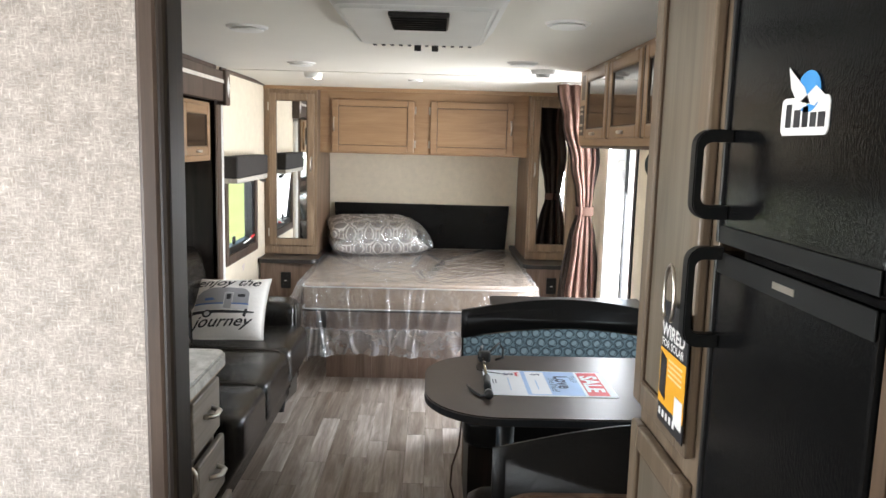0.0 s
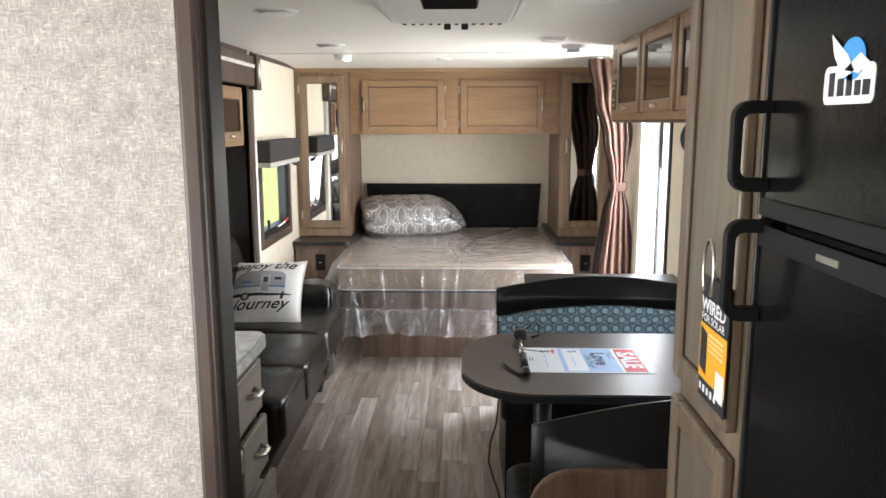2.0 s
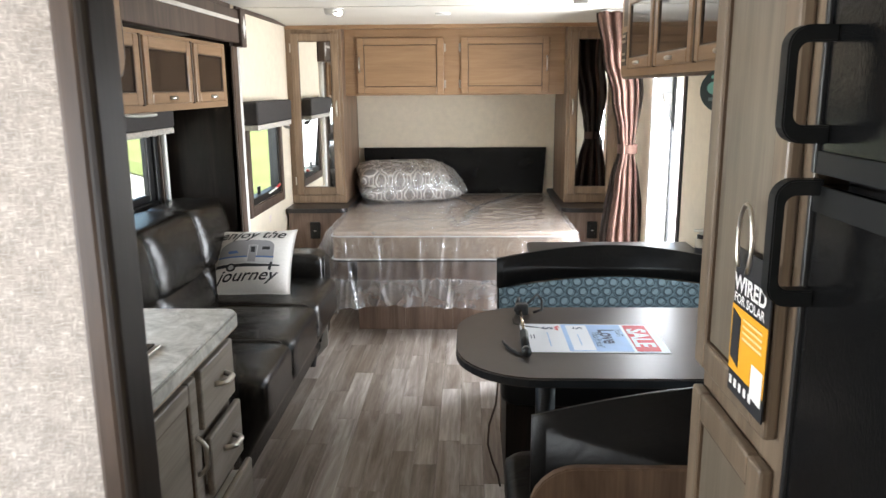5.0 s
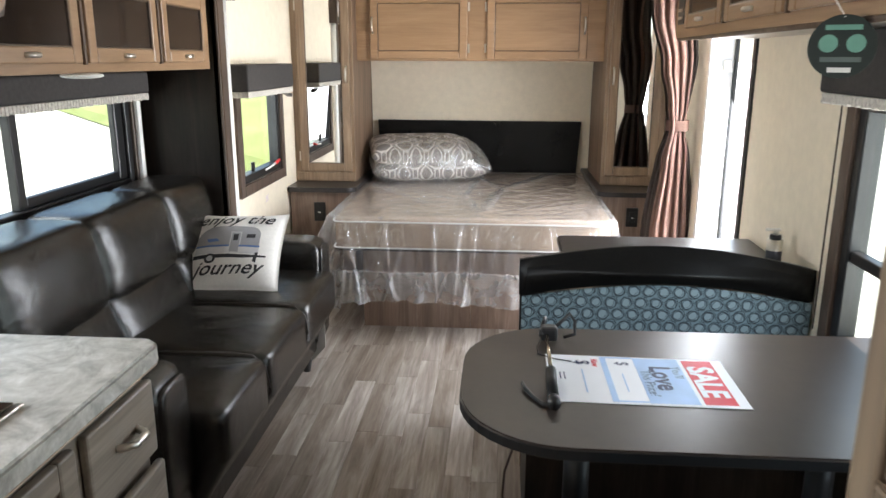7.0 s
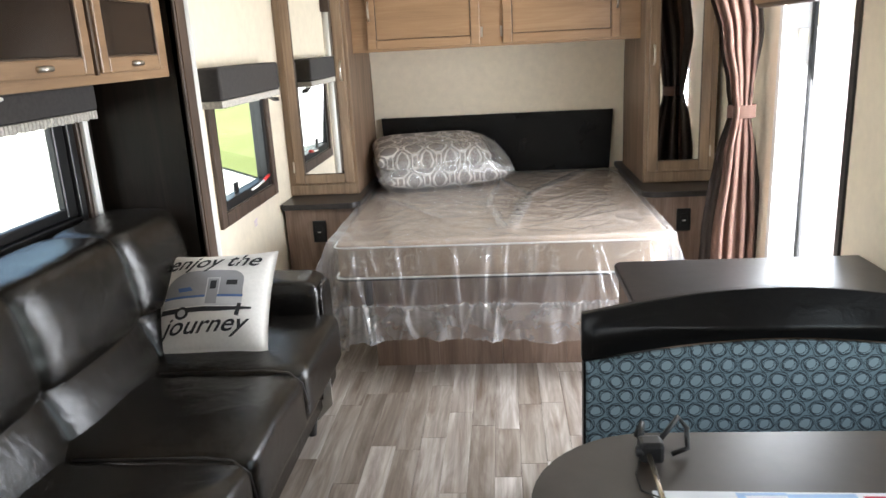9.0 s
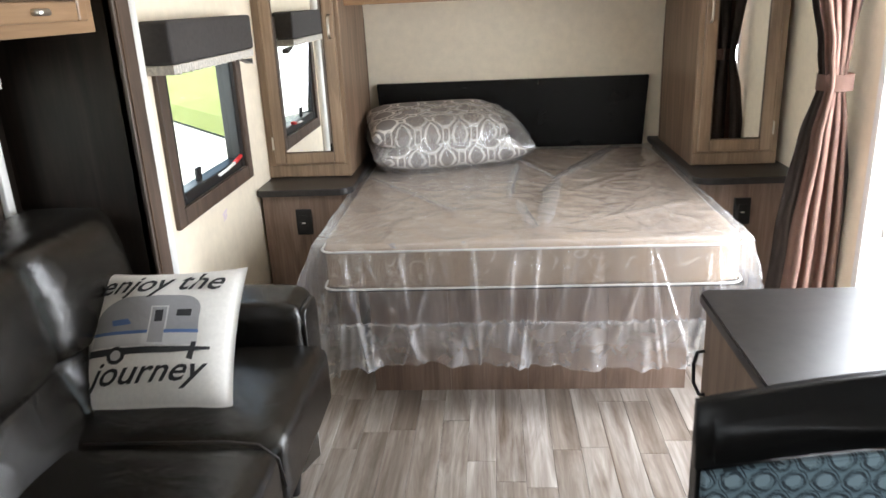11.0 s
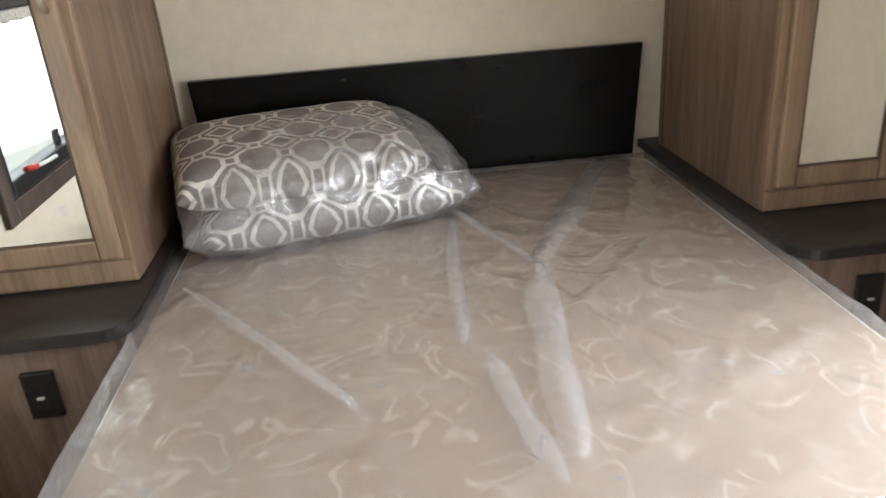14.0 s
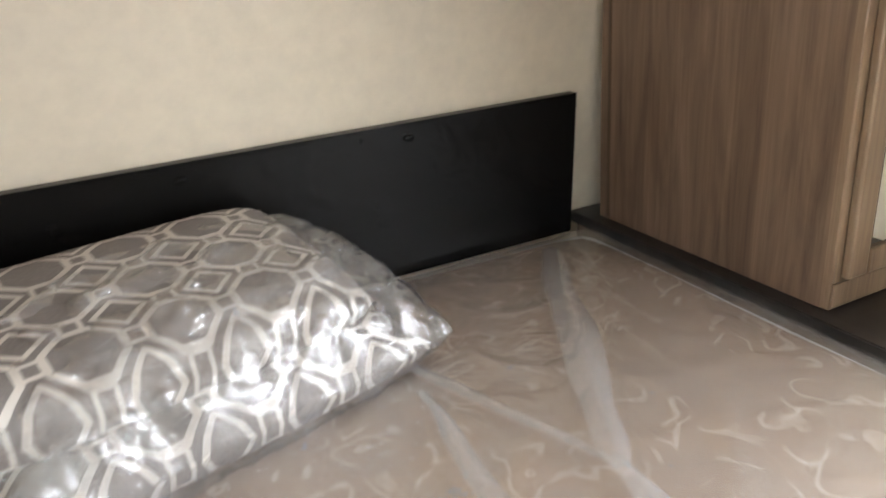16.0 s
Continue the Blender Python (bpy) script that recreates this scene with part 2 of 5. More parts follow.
def cyl(p, q, r, r2=None, seg=20, bm=None, caps=True):
    """A round bar from p to q."""
    p, q = Vector(p), Vector(q)
    b = bm or bmesh.new()
    m = Matrix.Translation((p + q) / 2) @ (q - p).to_track_quat("Z", "Y").to_matrix().to_4x4()
    bmesh.ops.create_cone(b, cap_ends=caps, segments=seg, radius1=r, radius2=r if r2 is None else r2, depth=(q - p).length, matrix=m)
    return b


def sweep(points, r, seg=10, closed=False):
    """A tube of radius r along a line of points."""
    b = bmesh.new()
    pts = [Vector(p) for p in points]
    n = len(pts)
    rings = []
    side = None
    for i, p in enumerate(pts):
        a = pts[(i - 1) % n] if closed or i else p
        c = pts[(i + 1) % n] if closed or i < n - 1 else p
        d = (c - a).normalized()
        if side is None:
            side = d.orthogonal().normalized()
        side = (side - d * side.dot(d)).normalized()
        up = d.cross(side)
        rings.append([b.verts.new(p + r * (math.cos(k * math.tau / seg) * side + math.sin(k * math.tau / seg) * up)) for k in range(seg)])
    for i in range(n if closed else n - 1):
        A, B = rings[i], rings[(i + 1) % n]
        for k in range(seg):
            b.faces.new((A[k], A[(k + 1) % seg], B[(k + 1) % seg], B[k]))
    if not closed:
        b.faces.new(rings[0][::-1])
        b.faces.new(rings[-1])
    bmesh.ops.recalc_face_normals(b, faces=b.faces[:])
    return b


def prism(outline, axis, a, c, bevel=0.0):
    """An outline of (u, v) drawn out along an axis from a to c; (u, v) are the two other axes in order."""
    b = bmesh.new()

    def place(u, v, w):
        return {"x": (w, u, v), "y": (u, w, v), "z": (u, v, w)}[axis]
    A = [b.verts.new(place(u, v, a)) for u, v in outline]
    C = [b.verts.new(place(u, v, c)) for u, v in outline]
    n = len(outline)
    fa = b.faces.new(A)
    fc = b.faces.new(C[::-1])
    for i in range(n):
        b.faces.new((A[i], C[i], C[(i + 1) % n], A[(i + 1) % n]))
    bmesh.ops.recalc_face_normals(b, faces=b.faces[:])
    if bevel:
        rim = [e for e in b.edges if sum(f in (fa, fc) for f in e.link_faces) == 1]
        bmesh.ops.bevel(b, geom=rim, offset=bevel, segments=2, affect="EDGES")
    return b


def rounded(u0, u1, v0, v1, r, n=6):
    """Outline of a rectangle with round corners; r is one radius or four (from low-low, turning left)."""
    rs = r if isinstance(r, (tuple, list)) else (r,) * 4
    out = []
    for (cu, cv, a0), q in zip(((u0, v0, 180), (u1, v0, 270), (u1, v1, 0), (u0, v1, 90)), rs):
        if q <= 0:
            out.append((cu, cv))
            continue
        ou = cu + q if cu == u0 else cu - q
        ov = cv + q if cv == v0 else cv - q
        for k in range(n + 1):
            a = radians(a0 + 90 * k / n)
            out.append((ou + q * math.cos(a), ov + q * math.sin(a)))
    return out


def structure(name, bm, material, label, category, parent=None, smooth=False):
    return tagged(part(name, bm, material, parent, smooth=smooth), label, category, kind="structure")


def wall_x(x0, x1, y0, y1, z0, z1, holes):
    """A wall across x with rectangular openings (ya, yb, za, zb)."""
    b = bmesh.new()
    ys = sorted({y0, y1, *[h[0] for h in holes], *[h[1] for h in holes]})
    zs = sorted({z0, z1, *[h[2] for h in holes], *[h[3] for h in holes]})
    for ya, yb in zip(ys, ys[1:]):
        for za, zb in zip(zs, zs[1:]):
            if not any(h[0] <= ya and yb <= h[1] and h[2] <= za and zb <= h[3] for h in holes):
                box(x0, x1, ya, yb, za, zb, bm=b)
    bmesh.ops.remove_doubles(b, verts=b.verts[:], dist=0.0005)
    seen = {}
    for f in b.faces:
        seen.setdefault(tuple(sorted(v.index for v in f.verts)), []).append(f)
    bmesh.ops.delete(b, geom=[f for fs in seen.values() if len(fs) > 1 for f in fs], context="FACES_ONLY")
    return b


def superbox(x0, x1, y0, y1, z0, z1, p=8.0, n=8, warp=None):
    """A soft, padded box: a cube's grid pushed onto a superellipsoid."""
    b = bmesh.new()
    c = Vector(((x0 + x1) / 2, (y0 + y1) / 2, (z0 + z1) / 2))
    h = Vector(((x1 - x0) / 2, (y1 - y0) / 2, (z1 - z0) / 2))
    bmesh.ops.create_cube(b, size=2)
    bmesh.ops.subdivide_edges(b, edges=b.edges[:], cuts=n, use_grid_fill=True)
    for v in b.verts:
        k = (abs(v.co.x) ** p + abs(v.co.y) ** p + abs(v.co.z) ** p) ** (1 / p)
        q = v.co / k
        v.co = Vector((c.x + h.x * q.x, c.y + h.y * q.y, c.z + h.z * q.z))
    if warp:
        for v in b.verts:
            v.co = warp(v.co.copy(), Vector(((v.co.x - c.x) / h.x, (v.co.y - c.y) / h.y, (v.co.z - c.z) / h.z)))
    bmesh.ops.recalc_face_normals(b, faces=b.faces[:])
    return b


def sheet(nu, nv, fn, thick=0.0, uv=False):
    """A surface from fn(u, v), u and v from 0 to 1."""
    b = bmesh.new()
    g = [[b.verts.new(fn(i / nu, j / nv)) for j in range(nv + 1)] for i in range(nu + 1)]
    lay = b.loops.layers.uv.new("UVMap") if uv else None
    for i in range(nu):
        for j in range(nv):
            f = b.faces.new((g[i][j], g[i + 1][j], g[i + 1][j + 1], g[i][j + 1]))
            if uv:
                for lo, (a, c) in zip(f.loops, ((i, j), (i + 1, j), (i + 1, j + 1), (i, j + 1))):
                    lo[lay].uv = (a / nu, c / nv)
    if thick:
        bmesh.ops.solidify(b, geom=b.faces[:], thickness=thick)
    bmesh.ops.recalc_face_normals(b, faces=b.faces[:])
    return b


def lettering(text, height, place, bold=0.0):
    """Letters as a thin mesh; place(x, y) sets each point, x along the line from its middle and y up from the foot."""
    cu = bpy.data.curves.new("letters", "FONT")
    cu.body, cu.size, cu.align_x, cu.offset, cu.resolution_u = text, height, "CENTER", bold, 3
    ob = bpy.data.objects.new("letters", cu)
    me = bpy.data.meshes.new_from_object(ob)
    bpy.data.objects.remove(ob)
    bpy.data.curves.remove(cu)
    b = bmesh.new()
    b.from_mesh(me)
    bpy.data.meshes.remove(me)
    for v in b.verts:
        v.co = Vector(place(v.co.x, v.co.y))
    return b


def quad(points):
    b = bmesh.new()
    b.faces.new([b.verts.new(p) for p in points])
    return b


def slab(points, d):
    """A thin flat piece: a polygon of points and its thickness along d."""
    b = bmesh.new()
    d = Vector(d)
    A = [b.verts.new(p) for p in points]
    C = [b.verts.new(Vector(p) + d) for p in points]
    b.faces.new(A)
    b.faces.new(C[::-1])
    for i in range(len(A)):
        b.faces.new((A[i], C[i], C[(i + 1) % len(A)], A[(i + 1) % len(A)]))
    bmesh.ops.recalc_face_normals(b, faces=b.faces[:])
    return b


# ---- structure ----
CEILZ = 1.97
structure("floor", box(-1.62, 1.25, -0.75, 6.7, -0.06, -0.006), TRIM, "subfloor under grey-brown vinyl planks", "floor")
FLOOR = bpy.data.objects["floor"]
structure("wall_left", wall_x(-1.26, -1.20, 4.62, 6.7, 0, CEILZ, [(4.80, 5.50, 0.83, 1.40)]), WHITE, "off-white vinyl side wall with a small window", "wall")
structure("wall_left_rear", wall_x(-1.26, -1.20, -0.75, 1.25, 0, CEILZ, [(-0.1, 0.8, 0.9, 1.5)]), WHITE, "off-white vinyl side wall of the rear bay", "wall")
structure("wall_right", wall_x(1.20, 1.26, -0.75, 6.7, 0, CEILZ, [(4.37, 5.04, 0.0, 1.83), (2.00, 3.36, 0.60, 1.38)]), WHITE, "off-white vinyl side wall with entry door and window", "wall")
prof = [(0.0, 6.65), (0.75, 6.65), (1.0, 6.62), (1.25, 6.58), (1.45, 6.53), (1.7, 6.44), (1.97, 6.29)]
structure("wall_front", prism([(y, z) for z, y in prof] + [(6.72, 1.97), (6.72, 0.0)], "x", -1.2, 1.2), WHITE, "off-white front wall leaning in at the top", "wall")
structure("wall_rear", box(-1.26, 1.26, -0.81, -0.75, 0, CEILZ), WHITE, "off-white vinyl rear wall", "wall")
structure("ceiling", box(-1.64, 1.26, -0.81, 6.72, CEILZ, CEILZ + 0.06), CEIL, "off-white vinyl ceiling", "ceiling")
structure("ceiling_cove", prism([(5.45, CEILZ - 0.001), (6.3, 1.93), (6.3, CEILZ - 0.001)], "x", -1.2, 1.2), CEIL, "ceiling sloping down over the bed", "ceiling")
structure("ceiling_seam", box(-1.2, 0.87, 4.80, 4.835, CEILZ - 0.006, CEILZ - 0.0005, 0.002), CEIL, "flat batten over the ceiling seam", "trim")
structure("wall_slide", wall_x(-1.62, -1.56, 1.25, 4.62, 0, 1.80, [(2.62, 4.37, 0.90, 1.36), (1.42, 2.30, 1.05, 1.50)]), DARKWOOD, "espresso panelled slide-out wall with a wide window", "wall")
structure("slide_end_wall", box(-1.56, -1.175, 4.50, 4.56, 0, 1.80), DARKWOOD, "espresso wood end panel of the slide-out", "wall")
structure("slide_ceiling", box(-1.62, -1.20, 1.25, 4.56, 1.80, 1.84), CEIL, "slide-out ceiling", "ceiling")
structure("slide_rear_wall", box(-1.62, -1.20, 1.19, 1.25, 0, 1.84), DARKWOOD, "espresso rear end of the slide-out", "wall")
structure("slide_header", box(-1.26, -1.20, 1.25, 4.62, 1.84, CEILZ), WHITE, "wall over the slide-out opening", "wall")
structure("partition_wall", box(-1.20, -0.317, 1.20, 1.25, 0, CEILZ), WALLPAPER, "partition covered in woven beige wallpaper", "wall")
structure("trim", box(-0.317, -0.289, 1.195, 1.25, 0, CEILZ, 0.006), TRIM, "brown edge trim of the partition", "trim")
structure("trim_dark", box(-0.289, -0.274, 1.188, 1.252, 0, CEILZ, 0.005), DARKWOOD, "espresso post at the partition's end", "trim")
structure("trim_wall_top", box(-1.20, -1.185, 4.69, 5.84, 1.945, 1.968, 0.004), TRIM, "brown strip along the top of the wall", "trim")

structure("trim_slide_top", box(-1.20, -1.185, 1.26, 4.59, 1.945, 1.968, 0.004), TRIM, "brown strip under the ceiling over the slide-out", "trim")

structure("slide_cladding", box(-1.66, -1.262, 4.624, 4.65, -0.1, 1.84, 0.004), ALU, "white metal cladding on the end of the slide-out", "wall")

# slide-out surround
fascia = thing("slide_fascia", (-1.15, 4.6, 1.76), "espresso valance board over the slide-out with pale stripe", "fascia")
part("board", box(-1.198, -1.15, 1.26, 4.60, 1.765, 1.935, 0.004), TRIM, fascia)
part("stripe", box(-1.15, -1.145, 1.26, 4.60, 1.868, 1.888, 0.002), plain("pale_stripe", (0.62, 0.58, 0.52), 0.5), fascia, "pale stripe")
blk = part("end_block", box(-1.198, -1.135, 4.60, 4.69, 1.745, 1.945, 0.004), TRIM, fascia)
part("diamond", slab([(-1.1345, 4.645, 1.79), (-1.1345, 4.672, 1.85), (-1.1345, 4.645, 1.91), (-1.1345, 4.618, 1.85)], (0.003, 0, 0)), PLASTIC, blk, "white diamond inlay")
jamb = thing("slide_jamb", (-1.17, 4.55, 0), "brown wood jamb with white edge at the slide-out", "trim")
part("board", box(-1.198, -1.165, 4.50, 4.60, 0, 1.745, 0.004), TRIM, jamb)
part("groove", box(-1.166, -1.162, 4.513, 4.519, 0, 1.745), CABDARK, jamb)
part("edge_strip", cyl((-1.185, 4.625, 0), (-1.185, 4.625, 1.745), 0.024), PLASTIC, jamb, "white plastic edge strip", True)

# ground outside
GRAVEL = plain("pale_gravel", (0.60, 0.58, 0.53), 0.9, var=0.14, scale=3)
structure("ground", box(-600, 600, -600, 600, -0.75, -0.70), GRAVEL, "pale gravel ground", "ground")


def m_grass():
    m, nt, b = mat("lawn", 0.9)
    n = nd(nt, "ShaderNodeTexNoise", Scale=0.35, Detail=6.0, Roughness=0.65)
    nt.links.new(coords(nt), n.inputs["Vector"])
    nt.links.new(ramp(nt, n.outputs["Fac"], [(0.3, (0.18, 0.21, 0.06)), (0.7, (0.28, 0.31, 0.115))]), b.inputs["Base Color"])
    return m


GRASS = m_grass()
structure("lawn", sheet(30, 30, lambda u, v: (2 - 300 * u * u, 7 + 360 * u * u + 400 * v * v, -0.66 + 7 * v)), GRASS, "mown green lawn", "ground")
structure("lawn_east", sheet(40, 40, lambda u, v: (240.0 + 350 * u * u, 300 - 600 * v, -0.66 + 0.03 * noise.noise((u * 90, v * 90, 5)) + 9 * u)), GRASS, "mown green lawn", "ground")


# ---- windows and door ----
def window(name, x, out, y0, y1, z0, z1, label, bars_y=(), bars_z=(), casing=0.06, low=0.0):
    """A window in a wall across x; out is the way out (-1 or 1)."""
    w = thing(name, (x, (y0 + y1) / 2, z0), label, "window", kind="structure")
    inn = -out
    a, c = sorted((x, x + inn * 0.018))
    for nm, by0, by1, bz0, bz1 in (("casing", y0 - casing, y0, z0 - casing, z1), ("casing", y1, y1 + casing, z0 - casing, z1), ("casing", y0, y1, z0 - casing, z0), ("casing", y0 - casing, y1 + casing, z1, z1 + 0.03)):
        part(nm, box(a, c, by0, by1, bz0, bz1, 0.004), TRIM, w, "brown wood casing")
    d, e = sorted((x + out * 0.055, x + inn * 0.006))
    f = 0.045
    for by0, by1, bz0, bz1 in ((y0, y0 + f, z0, z1), (y1 - f, y1, z0, z1), (y0 + f, y1 - f, z0, z0 + f + low), (y0 + f, y1 - f, z1 - f, z1)):
        part("window_frame", box(d, e, by0, by1, bz0, bz1, 0.006), BLACKP, w, "black metal frame")
    g, h = sorted((x + out * 0.04, x + out * 0.005))
    for yb in bars_y:
        part("mullion", box(g, h, yb - 0.022, yb + 0.022, z0 + f, z1 - f, 0.004), BLACKP, w)
    for zb in bars_z:
        part("mullion", box(g, h, y0 + f, y1 - f, zb - 0.018, zb + 0.018, 0.004), BLACKP, w)
    ys = [y0 + f * 0.7, *bars_y, y1 - f * 0.7]
    zs = [z0 + f * 0.7, *bars_z, z1 - f * 0.7]
    for ya, yb in zip(ys, ys[1:]):
        for za, zb in zip(zs, zs[1:]):
            pane = part("pane", box(x + out * 0.026, x + out * 0.030, ya, yb, za, zb), GLASS, w, "clear glass pane")
            pane.visible_shadow = False
    return w


w1 = window("window_1", -1.20, -1, 4.80, 5.50, 0.83, 1.40, "small brown-cased window with black frame")
RED = plain("red_plastic", (0.55, 0.03, 0.03), 0.4)
mk = part("wall_mark", slab([(-1.199, 5.17, 0.70), (-1.199, 5.22, 0.71), (-1.199, 5.22, 0.715), (-1.199, 5.17, 0.705)], (0.0006, 0, 0)), plain("lilac_ink", (0.62, 0.50, 0.66), 0.7), w1, "faint lilac stamp")
for k in range(3):
    part("wall_mark", slab([(-1.199, 5.175, 0.675 + k * 0.009), (-1.199, 5.215, 0.683 + k * 0.009), (-1.199, 5.215, 0.686 + k * 0.009), (-1.199, 5.175, 0.678 + k * 0.009)], (0.0006, 0, 0)), mk.data.materials[0], w1)
lat = part("latch", sweep([(-1.185, 5.16, 0.865), (-1.178, 5.24, 0.872), (-1.178, 5.33, 0.88)], 0.006), PLASTIC, w1, "white and red window latch", True)
part("tip", sweep([(-1.178, 5.325, 0.88), (-1.176, 5.40, 0.892)], 0.009), RED, lat, "red tip", True)
part("catch", box(-1.225, -1.212, 5.02, 5.06, 0.875, 0.925, 0.004), BLACKP, w1)
w2 = window("window_2", -1.56, -1, 2.62, 4.37, 0.90, 1.36, "wide slide-out window with black frame", bars_y=(3.55,))
for zz0, zz1, yy0, yy1 in ((0.945, 1.315, 4.255, 4.325), (0.945, 0.985, 3.572, 4.255)):
    part("sash", box(-1.60, -1.567, yy0, yy1, zz0, zz1, 0.008), BLACKP, w2, "black sliding sash")
part("edge_strip", box(-1.541, -1.522, 4.385, 4.418, 0.60, 1.33, 0.004), PLASTIC, w2, "pale side strip")
window("window_4", -1.56, -1, 1.42, 2.30, 1.05, 1.50, "kitchen window in the slide-out")
w3 = window("window_3", 1.20, 1, 2.00, 3.36, 0.60, 1.38, "dinette window with black frame", bars_z=(0.90,))
part("cord", cyl((1.178, 3.445, 0.62), (1.178, 3.445, 1.36), 0.003, seg=8), TRIM, w3, "thin shade cord")


def shade(name, xa, xb, y0, y1, z0, z1, label):
    """A padded valance box with the folded pleats of its shade under it."""
    v = thing(name, ((xa + xb) / 2, (y0 + y1) / 2, z0), label, "window shade")
    x0, x1 = sorted((xa, xb))
    part("valance", box(x0, x1, y0, y1, z0, z1, 0.012, 3), plain("charcoal_cloth", (0.038, 0.034, 0.032), 0.85, var=0.2, scale=60, bumps=0.2, bscale=500), v)
    n = int((y1 - y0) / 0.02)
    b = bmesh.new()
    for k in range(n):
        ya = y0 + 0.004 + (y1 - y0 - 0.008) * k / n
        dz = 0.003 * math.sin(k * 2.4)
        box(x0 + 0.008, x1 - 0.004, ya + 0.001, ya + (y1 - y0) / n - 0.002, z0 - 0.030 + dz, z0 - 0.001, 0.002, 1, b)
    tagged(part("pleats", b, plain("silver_shade", (0.5, 0.47, 0.42), 0.6, var=0.3, scale=90), v, "folded silver pleats"), kind="stuff")
    return v


s1 = shade("window_shade", -1.198, -1.095, 4.685, 5.50, 1.318, 1.45, "charcoal padded valance with folded silver shade")
part("bracket", slab([(-1.12, 5.42, 1.282), (-1.12, 5.54, 1.255), (-1.12, 5.54, 1.275)], (-0.03, 0, 0)), BLACKP, s1)
shade("window_shade", -1.555, -1.47, 2.5, 4.415, 1.325, 1.42, "charcoal valance with folded silver shade over the sofa")
shade("window_shade", 1.10, 1.198, 1.85, 3.44, 1.385, 1.56, "charcoal valance with folded silver shade at the dinette")

door = thing("door_1", (1.25, 4.7, 0), "open entry doorway with pale aluminium jamb", "door", kind="structure")
part("jamb", box(1.196, 1.31, 5.034, 5.075, -0.3, 1.865, 0.004), ALU, door, "pale aluminium hinge jamb")
part("jamb", box(1.19, 1.31, 4.335, 4.376, -0.3, 1.865, 0.004), BLACKP, door, "black strike jamb")
part("head", box(1.19, 1.31, 4.376, 5.034, 1.825, 1.865, 0.004), ALU, door)
part("seal", box(1.312, 1.330, 5.012, 5.046, -0.3, 1.85, 0.004), BLACKP, door, "black rubber door seal")
for z in (0.35, 0.62, 0.95, 1.30, 1.45):
    part("hinge", box(1.262, 1.300, 5.020, 5.0335, z - 0.03, z + 0.03, 0.003), CHROME, door, "steel hinge")
part("threshold", box(1.202, 1.33, 4.377, 5.033, -0.05, 0.006, 0.004), ALU, door)


# ---- cabinet pieces ----
def framed_door(parent, plane, at, out, u0, u1, v0, v1, rail=0.05, depth=0.02, centre=None, name="door", frame_mat=None, glaze=True, inset=0.008, label=""):
    """A framed cabinet door on a face across x or y: bevelled rails and stiles round a panel. Returns the door."""
    fm = frame_mat or CAB

    def bx(a0, a1, b0, b1, d0, d1, bev):
        lo, hi = sorted((at + out * d0, at + out * d1))
        return box(lo, hi, a0, a1, b0, b1, bev, 2) if plane == "x" else box(a0, a1, lo, hi, b0, b1, bev, 2)
    dr = part(name, bx(u0 + 0.004, u1 - 0.004, v0 + 0.004, v1 - 0.004, 0.0005, depth - inset - 0.004, 0.001), fm, parent, label)
    for nm, a0, a1, b0, b1 in (("stile", u0, u0 + rail, v0, v1), ("stile", u1 - rail, u1, v0, v1), ("rail", u0 + rail, u1 - rail, v0, v0 + rail), ("rail", u0 + rail, u1 - rail, v1 - rail, v1)):
        part(nm, bx(a0, a1, b0, b1, 0.001, depth, 0.0055), fm, dr)
    if glaze:
        g = 0.004
        for a0, a1, b0, b1 in ((u0 + rail, u0 + rail + g, v0 + rail, v1 - rail), (u1 - rail - g, u1 - rail, v0 + rail, v1 - rail), (u0 + rail + g, u1 - rail - g, v0 + rail, v0 + rail + g), (u0 + rail + g, u1 - rail - g, v1 - rail - g, v1 - rail)):
            part("moulding", bx(a0, a1, b0, b1, 0.002, depth - 0.003, 0.001), CABDARK, dr, "dark glazed moulding")
    part("panel", bx(u0 + rail + 0.0045, u1 - rail - 0.0045, v0 + rail + 0.0045, v1 - rail - 0.0045, 0.003, depth - inset, 0.0015), centre or fm, dr, label if centre else "")
    return dr


def pull(parent, p, q, out, r=0.006, lift=0.024, name="handle"):
    """A bowed bar pull from p to q, standing off along out."""
    p, q, out = Vector(p), Vector(q), Vector(out)
    pts = []
    for k in range(9):
        s = k / 8
        pts.append(p.lerp(q, s) + out * lift * min(1.0, math.sin(math.pi * s) * 1.7))
    return part(name, sweep(pts, r, 8), CHROME, parent, "brushed nickel pull", True)


def hinge(parent, x0, x1, y0, y1, z0, z1):
    part("hinge", box(x0, x1, y0, y1, z0, z1, 0.002, 1), CHROME, parent, "nickel hinge")


